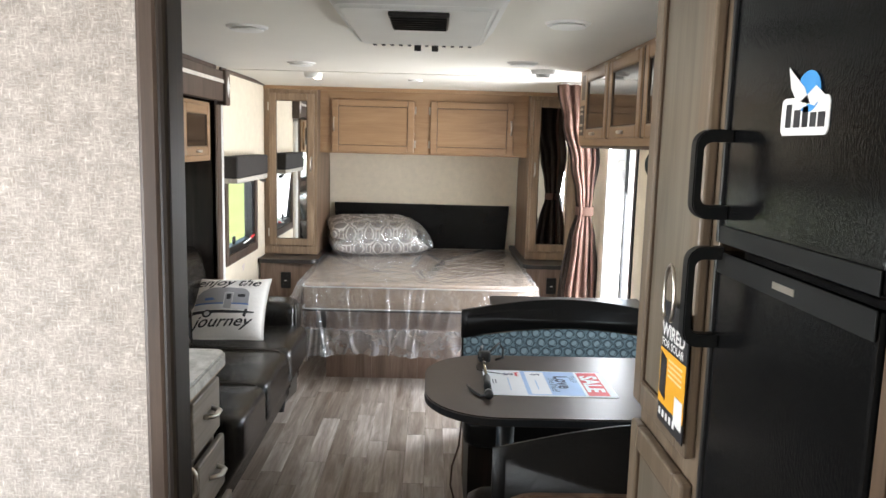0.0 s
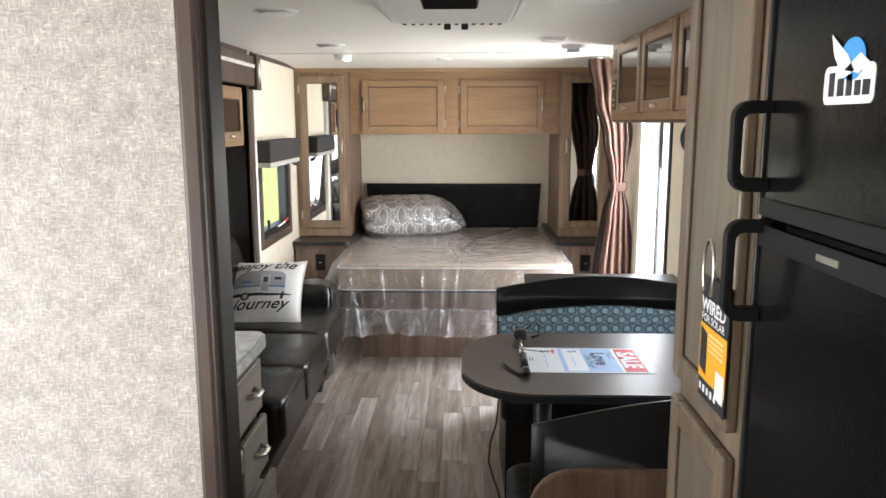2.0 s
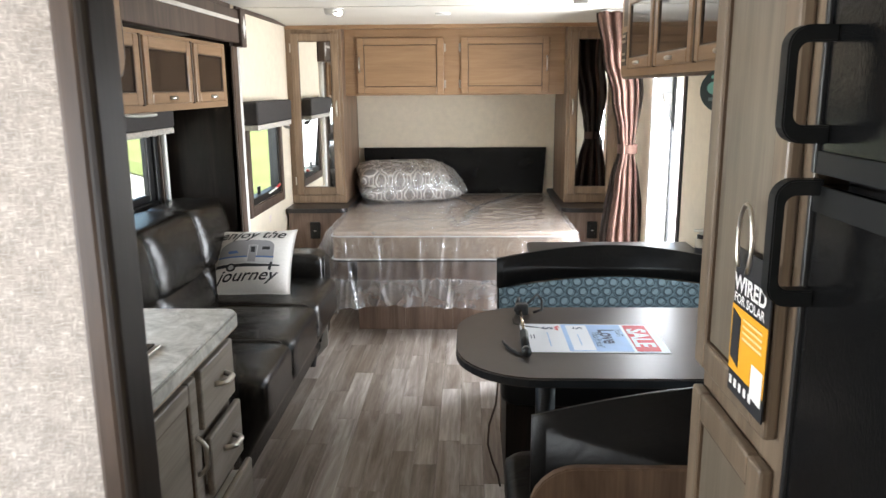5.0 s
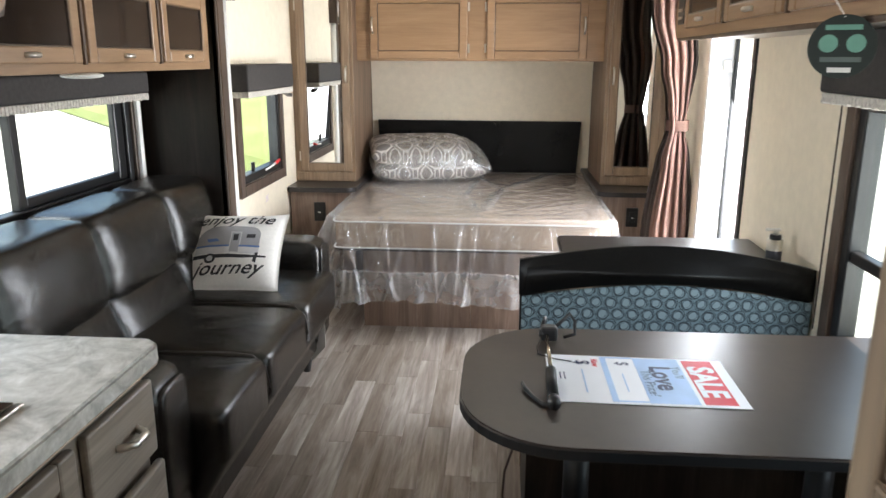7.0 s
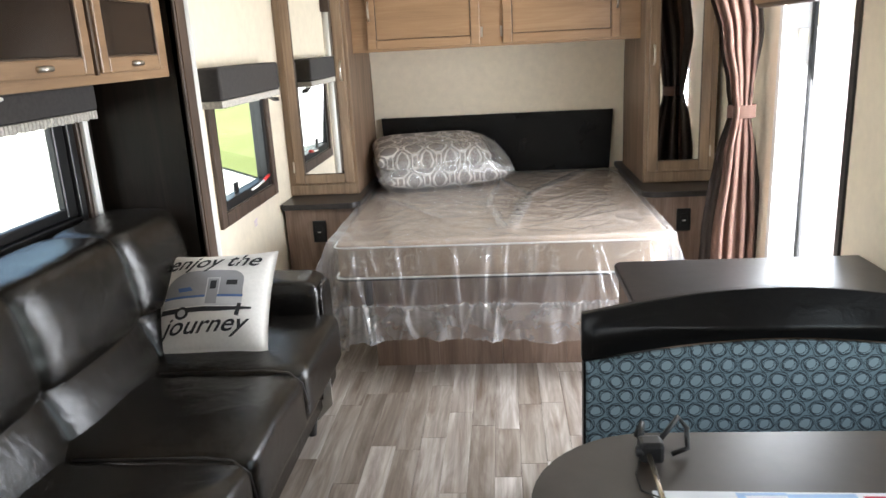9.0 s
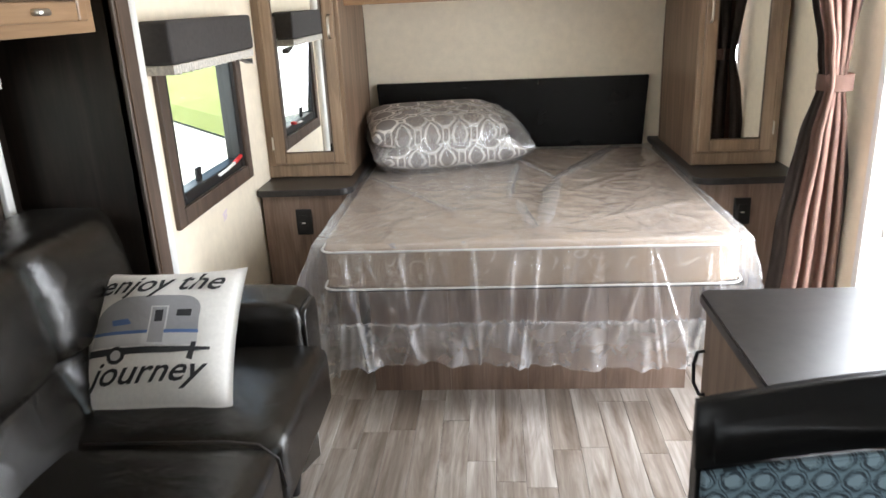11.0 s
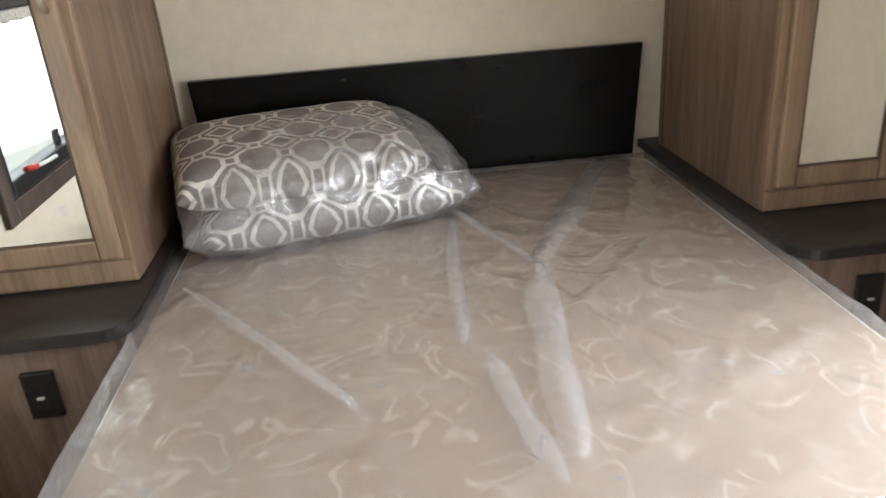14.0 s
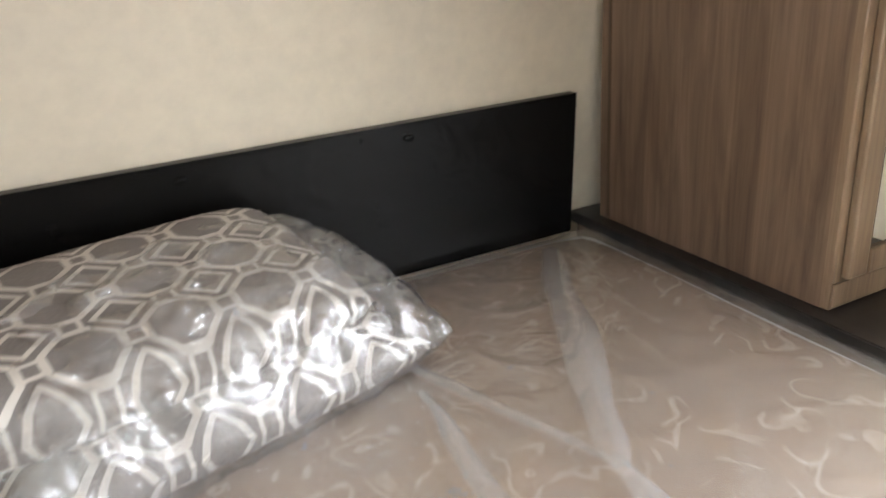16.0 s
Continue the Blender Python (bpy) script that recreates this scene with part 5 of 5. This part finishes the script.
BLU = plain("sky_blue_ink", (0.05, 0.28, 0.62), 0.5)
part("disc", slab([(sx - 0.0006, 1.160 + 0.030 * math.cos(a), 1.634 + 0.026 * math.sin(a)) for a in np.linspace(0, math.tau, 24)[:-1]], (0.001, 0, 0)), BLU, stk, "blue disc")
part("wing", slab([(sx - 0.0014, 1.214, 1.668), (sx - 0.0014, 1.204, 1.640), (sx - 0.0014, 1.176, 1.612), (sx - 0.0014, 1.152, 1.620), (sx - 0.0014, 1.170, 1.640)], (0.0007, 0, 0)), PLASTIC, stk, "white wing")
part("bird", slab([(sx - 0.0014, 1.176, 1.622), (sx - 0.0014, 1.140, 1.640), (sx - 0.0014, 1.118, 1.628), (sx - 0.0014, 1.142, 1.616)], (0.0007, 0, 0)), PLASTIC, stk, "white bird shape")
for k, (ya, w, h) in enumerate(((1.214, 0.014, 0.030), (1.192, 0.016, 0.022), (1.170, 0.014, 0.026), (1.150, 0.014, 0.018), (1.131, 0.016, 0.018))):
    part("bar", slab([(sx - 0.0006, ya, 1.590), (sx - 0.0006, ya - w, 1.590), (sx - 0.0006, ya - w, 1.590 + h), (sx - 0.0006, ya, 1.590 + h)], (0.0005, 0, 0)), BLK, stk, "dark bar")
surround = thing("fridge_surround", (0.85, 0.93, 0), "brown wood stile beside the refrigerator", "cabinet")
part("stile", box(0.535, 1.198, 0.885, 0.955, 0, 1.968, 0.004), PANTRY, surround)
part("edging", box(0.530, 0.5345, 0.930, 0.953, 0, 1.968, 0.001), CABDARK, surround)
part("header", box(0.545, 1.198, 0.956, 1.444, 1.905, 1.968, 0.003), CABY, surround)

hang.location.y -= 0.015
hang.scale.z = 0.88

# ---- dinette ----
tb = thing("dinette_table", (0.62, 2.71, 0), "dark brown laminate dinette table with rounded end", "table")
part("tabletop", prism(rounded(0.056, 1.192, 2.372, 3.052, (0.24, 0.0, 0.0, 0.24), 10), "z", 0.712, 0.741, 0.004), TABLE, tb)
part("edge_band", prism(rounded(0.0545, 1.192, 2.3705, 3.0535, (0.24, 0.0, 0.0, 0.24), 10), "z", 0.7165, 0.7365), BLACKP, tb, "black edge band")
for x in (0.34, 0.92):
    lg = part("leg", cyl((x, 2.71, 0.012), (x, 2.71, 0.712), 0.032, seg=24), BLACKP, tb, "black pedestal leg", True)
    part("foot", cyl((x, 2.71, 0.0), (x, 2.71, 0.016), 0.09, 0.07, seg=24), BLACKP, lg)

def m_rings():
    m, nt, b = mat("ring_pattern_cloth", 0.85)

    def ma(op, a, c=None):
        n = nt.nodes.new("ShaderNodeMath")
        n.operation = op
        for k, v in enumerate((a, c)):
            if v is None:
                continue
            if isinstance(v, (int, float)):
                n.inputs[k].default_value = v
            else:
                nt.links.new(v, n.inputs[k])
        return n.outputs[0]
    n0 = nd(nt, "ShaderNodeTexNoise", Scale=38.0, Detail=2.0)
    nt.links.new(coords(nt), n0.inputs["Vector"])
    wob = nt.nodes.new("ShaderNodeVectorMath")
    wob.operation = "MULTIPLY_ADD"
    wob.inputs[1].default_value = (0.012, 0.012, 0.012)
    nt.links.new(n0.outputs["Color"], wob.inputs[0])
    nt.links.new(coords(nt), wob.inputs[2])
    sep = nt.nodes.new("ShaderNodeSeparateXYZ")
    nt.links.new(wob.outputs[0], sep.inputs[0])
    lines = None
    fill = None
    for ox, oz, rr in ((0.0, 0.0, 0.44), (0.07, 0.04, 0.48), (-0.06, 0.05, 0.39), (-0.05, -0.08, 0.47), (0.06, -0.05, 0.35)):
        zz = ma("DIVIDE", ma("ADD", sep.outputs[2], 0.003 + oz * 0.04), 0.0415)
        row = ma("FLOOR", zz)
        sh = ma("MULTIPLY", ma("MODULO", row, 2.0), 0.5)
        xx = ma("ADD", ma("DIVIDE", ma("ADD", sep.outputs[0], ox * 0.04), 0.0505), sh)
        dx = ma("MULTIPLY", ma("SUBTRACT", ma("FRACT", xx), 0.5), 1.16)
        dz = ma("SUBTRACT", ma("FRACT", zz), 0.5)
        d = ma("SQRT", ma("ADD", ma("MULTIPLY", dx, dx), ma("MULTIPLY", dz, dz)))
        ln = ma("LESS_THAN", ma("ABSOLUTE", ma("SUBTRACT", d, rr)), 0.024)
        lines = ln if lines is None else ma("MAXIMUM", lines, ln)
        if fill is None:
            fill = ma("LESS_THAN", d, 0.36)
    base = mix(nt, "MIX", fill, (0.13, 0.19, 0.215), (0.20, 0.27, 0.295))
    nt.links.new(mix(nt, "MIX", lines, base, (0.022, 0.034, 0.042)), b.inputs["Base Color"])
    n2 = nd(nt, "ShaderNodeTexNoise", Scale=700.0, Detail=2.0)
    nt.links.new(coords(nt), n2.inputs["Vector"])
    bump(nt, b, n2.outputs["Fac"], 0.3, 0.001)
    return m


RINGS = m_rings()


def arch(x0, x1, za, zm, zb, n=16):
    return [(x0 + (x1 - x0) * k / n, za + (zb - za) * k / n + (zm - (za + zb) / 2) * math.sin(math.pi * k / n)) for k in range(n + 1)]


be = thing("dinette_bench", (0.7, 3.35, 0), "dinette bench with black vinyl and teal ring cloth", "bench", "benches of the dinette")
part("backrest", box(0.216, 1.192, 3.513, 3.556, 0.42, 0.70, 0.004), BENCH, be)
part("back_panel", box(0.235, 1.19, 3.557, 3.618, 0.0, 0.70, 0.003), SIDE, be, "walnut-look back panel")
part("top_band", prism(arch(0.212, 1.196, 0.690, 0.742, 0.690) + arch(0.212, 1.196, 0.812, 0.872, 0.800)[::-1], "y", 3.484, 3.562, 0.024), BENCH, be, "black padded vinyl band", True)
part("cloth_panel", prism([(0.222, 0.42), (1.190, 0.42)] + arch(0.222, 1.190, 0.686, 0.738, 0.686)[::-1], "y", 3.494, 3.512, 0.004), RINGS, be, "teal cloth with dark rings")
part("seat_cushion", superbox(0.215, 1.19, 3.06, 3.505, 0.34, 0.46, 10, 8), BENCH, be, "", True)
part("base", box(0.235, 1.19, 3.10, 3.50, 0.0, 0.34, 0.003), DARKWOOD, be, "espresso wood base")

bn = thing("dinette_bench", (0.7, 2.2, 0), "dinette bench with black vinyl back and wood panel", "bench", "benches of the dinette")
top = arch(0.236, 1.196, 0.785, 0.862, 0.800)
part("backrest", prism([(0.236, 0.46), (1.196, 0.46)] + top[::-1], "y", 2.004, 2.080, 0.032), BENCH, bn, "", True)
part("back_panel", prism(rounded(0.228, 1.196, 0.0, 0.688, (0, 0, 0, 0.11)), "y", 1.978, 2.002, 0.003), SIDE, bn, "walnut-look back panel with rounded corner")
part("cloth_panel", box(0.246, 1.190, 2.078, 2.086, 0.46, 0.70, 0.003), RINGS, bn, "teal cloth with dark rings")
part("seat_cushion", superbox(0.195, 1.19, 2.088, 2.50, 0.36, 0.475, 10, 8), BENCH, bn, "", True)
part("base", box(0.235, 1.19, 2.01, 2.46, 0.0, 0.36, 0.003), DARKWOOD, bn, "espresso wood base")
cb = thing("cable", (0.2, 3.05, 0.0), "loop of thin brown cable hanging by the bench", "cable")
part("wire", sweep([(0.205, 3.08, 0.46), (0.195, 3.06, 0.36), (0.170, 3.05, 0.28), (0.165, 3.05, 0.20), (0.185, 3.06, 0.12), (0.205, 3.08, 0.06), (0.215, 3.09, 0.004)], 0.004, 8), TRIM, cb, "", True)

lc = thing("low_cabinet", (0.8, 3.9, 0), "grey-brown wood cabinet with black laminate top", "cabinet")
part("body", box(0.410, 1.19, 3.64, 4.165, 0, 0.717, 0.002), GREYCAB, lc)
part("top", prism(rounded(0.388, 1.197, 3.625, 4.192, (0.02, 0, 0, 0.035)), "z", 0.717, 0.746, 0.004), TOP, lc, "black laminate top")
part("side_panel", box(0.402, 0.410, 3.66, 4.15, 0.02, 0.705, 0.002), SIDE, lc)
part("hook", sweep([(0.402, 4.135, 0.60), (0.385, 4.14, 0.595), (0.378, 4.145, 0.56), (0.378, 4.135, 0.51), (0.390, 4.12, 0.485), (0.402, 4.11, 0.49)], 0.005, 8), BLACKP, lc, "black wire loop", True)

ex = thing("soap_dispenser", (1.11, 3.72, 0.746), "small silver dispenser bottle standing on the cabinet", "bottle")
body_b = part("bottle", cyl((1.11, 3.67, 0.746), (1.11, 3.67, 0.868), 0.026, seg=24), CHROME, ex, "brushed steel bottle", True)
part("label", cyl((1.11, 3.67, 0.77), (1.11, 3.67, 0.83), 0.0266, seg=24, caps=False), plain("dark_label", (0.05, 0.05, 0.06), 0.5), body_b)
part("collar", cyl((1.11, 3.67, 0.868), (1.11, 3.67, 0.884), 0.020, seg=20), BLACKP, ex, "", True)
part("pump", cyl((1.11, 3.67, 0.884), (1.11, 3.67, 0.898), 0.009, seg=16), CHROME, ex, "", True)
part("nozzle", box(1.075, 1.125, 3.662, 3.678, 0.898, 0.908, 0.003), CHROME, ex, "steel nozzle")

# shaggy mat inside the entry
mt = thing("door_mat", (0.92, 4.70, 0.0), "white shaggy mat on the floor inside the entry", "mat")
part("backing", prism(rounded(0.715, 1.16, 4.46, 4.945, 0.02), "z", 0.0005, 0.006), LINEN, mt)
rng = random.Random(21)
b = bmesh.new()
for k in range(2600):
    tx, ty = rng.uniform(0.712, 1.162), rng.uniform(4.457, 4.948)
    a, h, r = rng.uniform(0, math.tau), rng.uniform(0.012, 0.024), rng.uniform(0.003, 0.006)
    tip = b.verts.new((tx + 0.010 * math.cos(a), ty + 0.010 * math.sin(a), 0.005 + h))
    foot = [b.verts.new((tx + r * math.cos(a + q), ty + r * math.sin(a + q), 0.005)) for q in (0, 2.1, 4.2)]
    mid = [b.verts.new((tx + 0.006 * math.cos(a) + 1.2 * r * math.cos(a + q), ty + 0.006 * math.sin(a) + 1.2 * r * math.sin(a + q), 0.005 + h * 0.7)) for q in (0, 2.1, 4.2)]
    for q in range(3):
        w = (q + 1) % 3
        b.faces.new((foot[q], foot[w], mid[w], mid[q]))
        b.faces.new((mid[q], mid[w], tip))
tagged(part("pile", b, plain("white_shag", (0.66, 0.64, 0.60), 0.95, var=0.25, scale=70), mt, "loose white tufts", True), kind="stuff")

# ---- things on the table ----
PAPER = plain("white_paper", (0.80, 0.82, 0.86), 0.5, var=0.02)
sg = thing("sale_sign", (0.48, 2.71, 0.742), "white, blue and red printed sale sign lying on the table", "sign")
z0 = 0.7418
sheet_p = part("sheet", slab([(0.262, 2.578, z0), (0.697, 2.572, z0), (0.699, 2.840, z0), (0.262, 2.850, z0)], (0, 0, 0.0012)), PAPER, sg)
z1 = z0 + 0.0013


def field(name, x0, x1, y0, y1, material, lift=0.0, label=""):
    return part(name, slab([(x0, y0, z1 + lift), (x1, y0, z1 + lift), (x1, y1, z1 + lift), (x0, y1, z1 + lift)], (0, 0, 0.0004)), material, sheet_p, label)


REDI = plain("red_ink", (0.62, 0.05, 0.07), 0.5)
LBLUE = plain("pale_blue_ink", (0.36, 0.53, 0.78), 0.5)
NAVY = plain("navy_ink", (0.02, 0.035, 0.10), 0.5)
field("red_box", 0.600, 0.672, 2.585, 2.832, REDI, 0, "red box")
field("blue_field", 0.480, 0.590, 2.583, 2.838, LBLUE, 0, "pale blue field")
field("blue_bar", 0.398, 0.412, 2.585, 2.842, LBLUE)
field("blue_bar", 0.405, 0.480, 2.585, 2.592, LBLUE)
field("blue_bar", 0.405, 0.480, 2.835, 2.842, LBLUE)


def on_sign(xf, yc):
    return lambda x, y: (xf + y, yc - x, z1 + 0.0012)


part("lettering", lettering("SALE", 0.082, on_sign(0.607, 2.708), 0.003), PAPER, sheet_p, "white lettering")
part("lettering", lettering("You'll", 0.030, on_sign(0.565, 2.755)), NAVY, sheet_p, "dark lettering")
part("lettering", lettering("Love", 0.070, on_sign(0.513, 2.720), 0.002), NAVY, sheet_p, "dark lettering")
part("lettering", lettering("This Price!", 0.034, on_sign(0.487, 2.690)), NAVY, sheet_p, "dark lettering")
part("lettering", lettering("$", 0.045, on_sign(0.435, 2.800)), NAVY, sheet_p, "dark lettering")
part("lettering", lettering("$", 0.050, on_sign(0.335, 2.800), 0.001), NAVY, sheet_p, "dark lettering")
part("lettering", lettering("Now", 0.022, on_sign(0.375, 2.800), 0.001), REDI, sheet_p, "red lettering")
for xa, ya, yb in ((0.440, 2.64, 0.10), (0.345, 2.63, 0.13), (0.300, 2.70, 0.04), (0.290, 2.70, 0.04)):
    field("print", xa, xa + 0.003, ya, ya + yb, LBLUE if xa > 0.31 else NAVY)

ss = thing("selfie_stick", (0.265, 2.70, 0.742), "telescopic selfie stick with black clamp and wrist strap", "selfie stick")
part("rod", sweep([(0.271, 2.935, 0.766), (0.268, 2.715, 0.760)], 0.005, 10), plain("gold_steel", (0.55, 0.47, 0.36), 0.25, 1.0), ss, "shiny steel rod", True)
gp = part("grip", cyl((0.268, 2.715, 0.758), (0.264, 2.560, 0.756), 0.0125, seg=18), DG, ss, "dark grey grip", True)
part("cap", cyl((0.264, 2.560, 0.756), (0.2635, 2.535, 0.756), 0.0145, seg=18), BLACKP, gp, "", True)
cl = part("clamp", box(0.255, 0.300, 2.925, 2.965, 0.746, 0.786, 0.008), BLACKP, ss, "black phone clamp")
part("jaw", sweep([(0.290, 2.95, 0.776), (0.335, 2.99, 0.806), (0.350, 2.985, 0.786), (0.348, 2.965, 0.756), (0.318, 2.955, 0.750)], 0.005, 8), BLACKP, cl, "", True)
part("knob", cyl((0.25, 2.935, 0.768), (0.262, 2.935, 0.768), 0.010), BLACKP, cl, "", True)
part("arm", sweep([(0.262, 2.965, 0.775), (0.270, 2.995, 0.790), (0.262, 3.005, 0.760)], 0.006, 8), BLACKP, cl, "", True)
part("strap", sweep([(0.262, 2.545, 0.750), (0.240, 2.555, 0.746), (0.222, 2.585, 0.747), (0.206, 2.62, 0.749), (0.199, 2.648, 0.752)], 0.0048, 8), BLACKP, ss, "black wrist strap", True)
part("cord", sweep([(0.255, 2.93, 0.750), (0.243, 2.90, 0.744), (0.245, 2.85, 0.743), (0.285, 2.815, 0.7455), (0.325, 2.80, 0.746)], 0.0015, 6), BLACKP, ss, "thin cord", True)

# ---- ceiling things ----
ac = thing("air_conditioner", (0.01, 2.62, 1.93), "white ceiling air conditioner shroud with black vent", "air conditioner")
b = bmesh.new()
rim = [b.verts.new((x, y, 1.968)) for x, y in rounded(-0.255, 0.275, 2.17, 3.09, 0.05)]
low = [b.verts.new((x, y, 1.905)) for x, y in rounded(-0.205, 0.225, 2.24, 2.98, 0.04)]
n = len(rim)
for k in range(n):
    b.faces.new((rim[k], low[k], low[(k + 1) % n], rim[(k + 1) % n]))
b.faces.new(low)
bmesh.ops.recalc_face_normals(b, faces=b.faces[:])
bmesh.ops.bevel(b, geom=[e for e in b.edges if all(abs(v.co.z - 1.905) < 1e-4 for v in e.verts)], offset=0.012, segments=3, affect="EDGES")
sh = part("shroud", b, plain("grey_white_plastic", (0.64, 0.65, 0.63), 0.3, var=0.03), ac)
v = part("vent", box(-0.066, 0.100, 2.28, 2.52, 1.892, 1.9055, 0.004), BLACKP, ac, "black vent")
for k in range(6):
    part("slat", box(-0.060, 0.094, 2.295 + k * 0.038, 2.300 + k * 0.038, 1.886, 1.892), DG, v)
for k in range(12):
    xk = -0.16 + k * 0.031
    part("slot", box(xk, xk + 0.012, 2.965, 2.995, 1.903, 1.916), BLACKP if k in (5, 7) else DG, ac, "dark slot")
for x in (0.0, 0.062):
    part("knob", box(x - 0.012, x + 0.012, 2.97, 2.98, 1.885, 1.91, 0.002), BLACKP, ac, "black knob")
lights = [(-0.637, 3.08), (0.508, 2.80), (-0.655, 4.33), (0.503, 4.04)]
p0 = None
for x, y in lights:
    if p0 is None:
        p0 = thing("ceiling_light", (x, y, CEILZ), "flat white ceiling light, switched off", "light", "ceiling lights")
        part("trim_ring", cyl((x, y, CEILZ - 0.008), (x, y, CEILZ - 0.0005), 0.072, 0.078, 32), PLASTIC, p0)
        part("lens", superbox(x - 0.06, x + 0.06, y - 0.06, y + 0.06, CEILZ - 0.020, CEILZ - 0.006, 2.4, 6), PLASTIC, p0, "", True)
    else:
        copy_thing(p0, Matrix.Translation((x, y, CEILZ)))
GLOW, nt, bb = mat("lamp_glow", 0.4)
bb.inputs["Emission Color"].default_value, bb.inputs["Emission Strength"].default_value = (1.0, 0.9, 0.75, 1), 6.0
rl = thing("reading_light", (-0.67, 4.87, CEILZ), "small round ceiling light, lit", "light")
part("housing", cyl((-0.68, 4.88, CEILZ - 0.035), (-0.68, 4.88, CEILZ - 0.0005), 0.050, 0.058, 28), PLASTIC, rl, "", True)
part("bulb", superbox(-0.675, -0.625, 4.84, 4.89, CEILZ - 0.045, CEILZ - 0.012, 2.2, 5), GLOW, rl, "lit lamp", True)
al = thing("smoke_alarm", (0.66, 4.40, CEILZ), "white round smoke alarm on the ceiling", "alarm")
part("base", cyl((0.66, 4.40, CEILZ - 0.022), (0.66, 4.40, CEILZ - 0.0005), 0.062, 0.070, 30), PLASTIC, al)
part("grille", cyl((0.66, 4.40, CEILZ - 0.040), (0.66, 4.40, CEILZ - 0.022), 0.034, 0.040, 24), plain("grey_plastic", (0.5, 0.5, 0.48), 0.5), al)
sp = thing("ceiling_speaker", (-0.065, 5.25, CEILZ), "small round white fitting on the ceiling", "fixture")
part("disc", cyl((-0.065, 5.25, CEILZ - 0.012), (-0.065, 5.25, CEILZ - 0.0005), 0.045, 0.05, 28), PLASTIC, sp)

# ---- floor planks ----
PLANK = wood("grey_vinyl_plank", (0.13, 0.092, 0.066), (0.31, 0.272, 0.238), (0.51, 0.475, 0.44), "y", 0.36, 24.0, True, 0.08, 0.75)
nt = PLANK.node_tree
pb = nt.nodes["Principled BSDF"]
src_c = pb.inputs["Base Color"].links[0].from_socket
oi = nt.nodes.new("ShaderNodeObjectInfo")
tone = ramp(nt, oi.outputs["Random"], [(0.0, (0.62, 0.57, 0.52)), (0.35, (0.90, 0.87, 0.84)), (0.7, (1.05, 1.05, 1.05)), (1.0, (1.28, 1.29, 1.32))])
nt.links.new(mix(nt, "MULTIPLY", 1.0, src_c, tone), pb.inputs["Base Color"])
W, rng = 0.0965, random.Random(5)
plank_meshes = {}


def plank_mesh(L):
    if L not in plank_meshes:
        bm = box(-W / 2 + 0.0005, W / 2 - 0.0005, -L / 2 + 0.0005, L / 2 - 0.0005, -0.005, 0.0, 0.0008, 1)
        me = bpy.data.meshes.new("plank")
        bm.to_mesh(me)
        bm.free()
        me.materials.append(PLANK)
        plank_meshes[L] = me
    return plank_meshes[L]


lengths = (0.34, 0.46, 0.58, 0.70)
col = 0
x = -1.15
while x < 1.2:
    y = -0.70 - rng.random() * 0.4
    while y < 6.0:
        L = rng.choice(lengths)
        if y > -0.75 and y + L < 6.3 and not (y > 5.3 and abs(x) < 0.5):
            ob = new("plank", plank_mesh(L))
            ob.location = (x, y + L / 2, 0.0)
            ob.parent = FLOOR
        y += L
    x += W
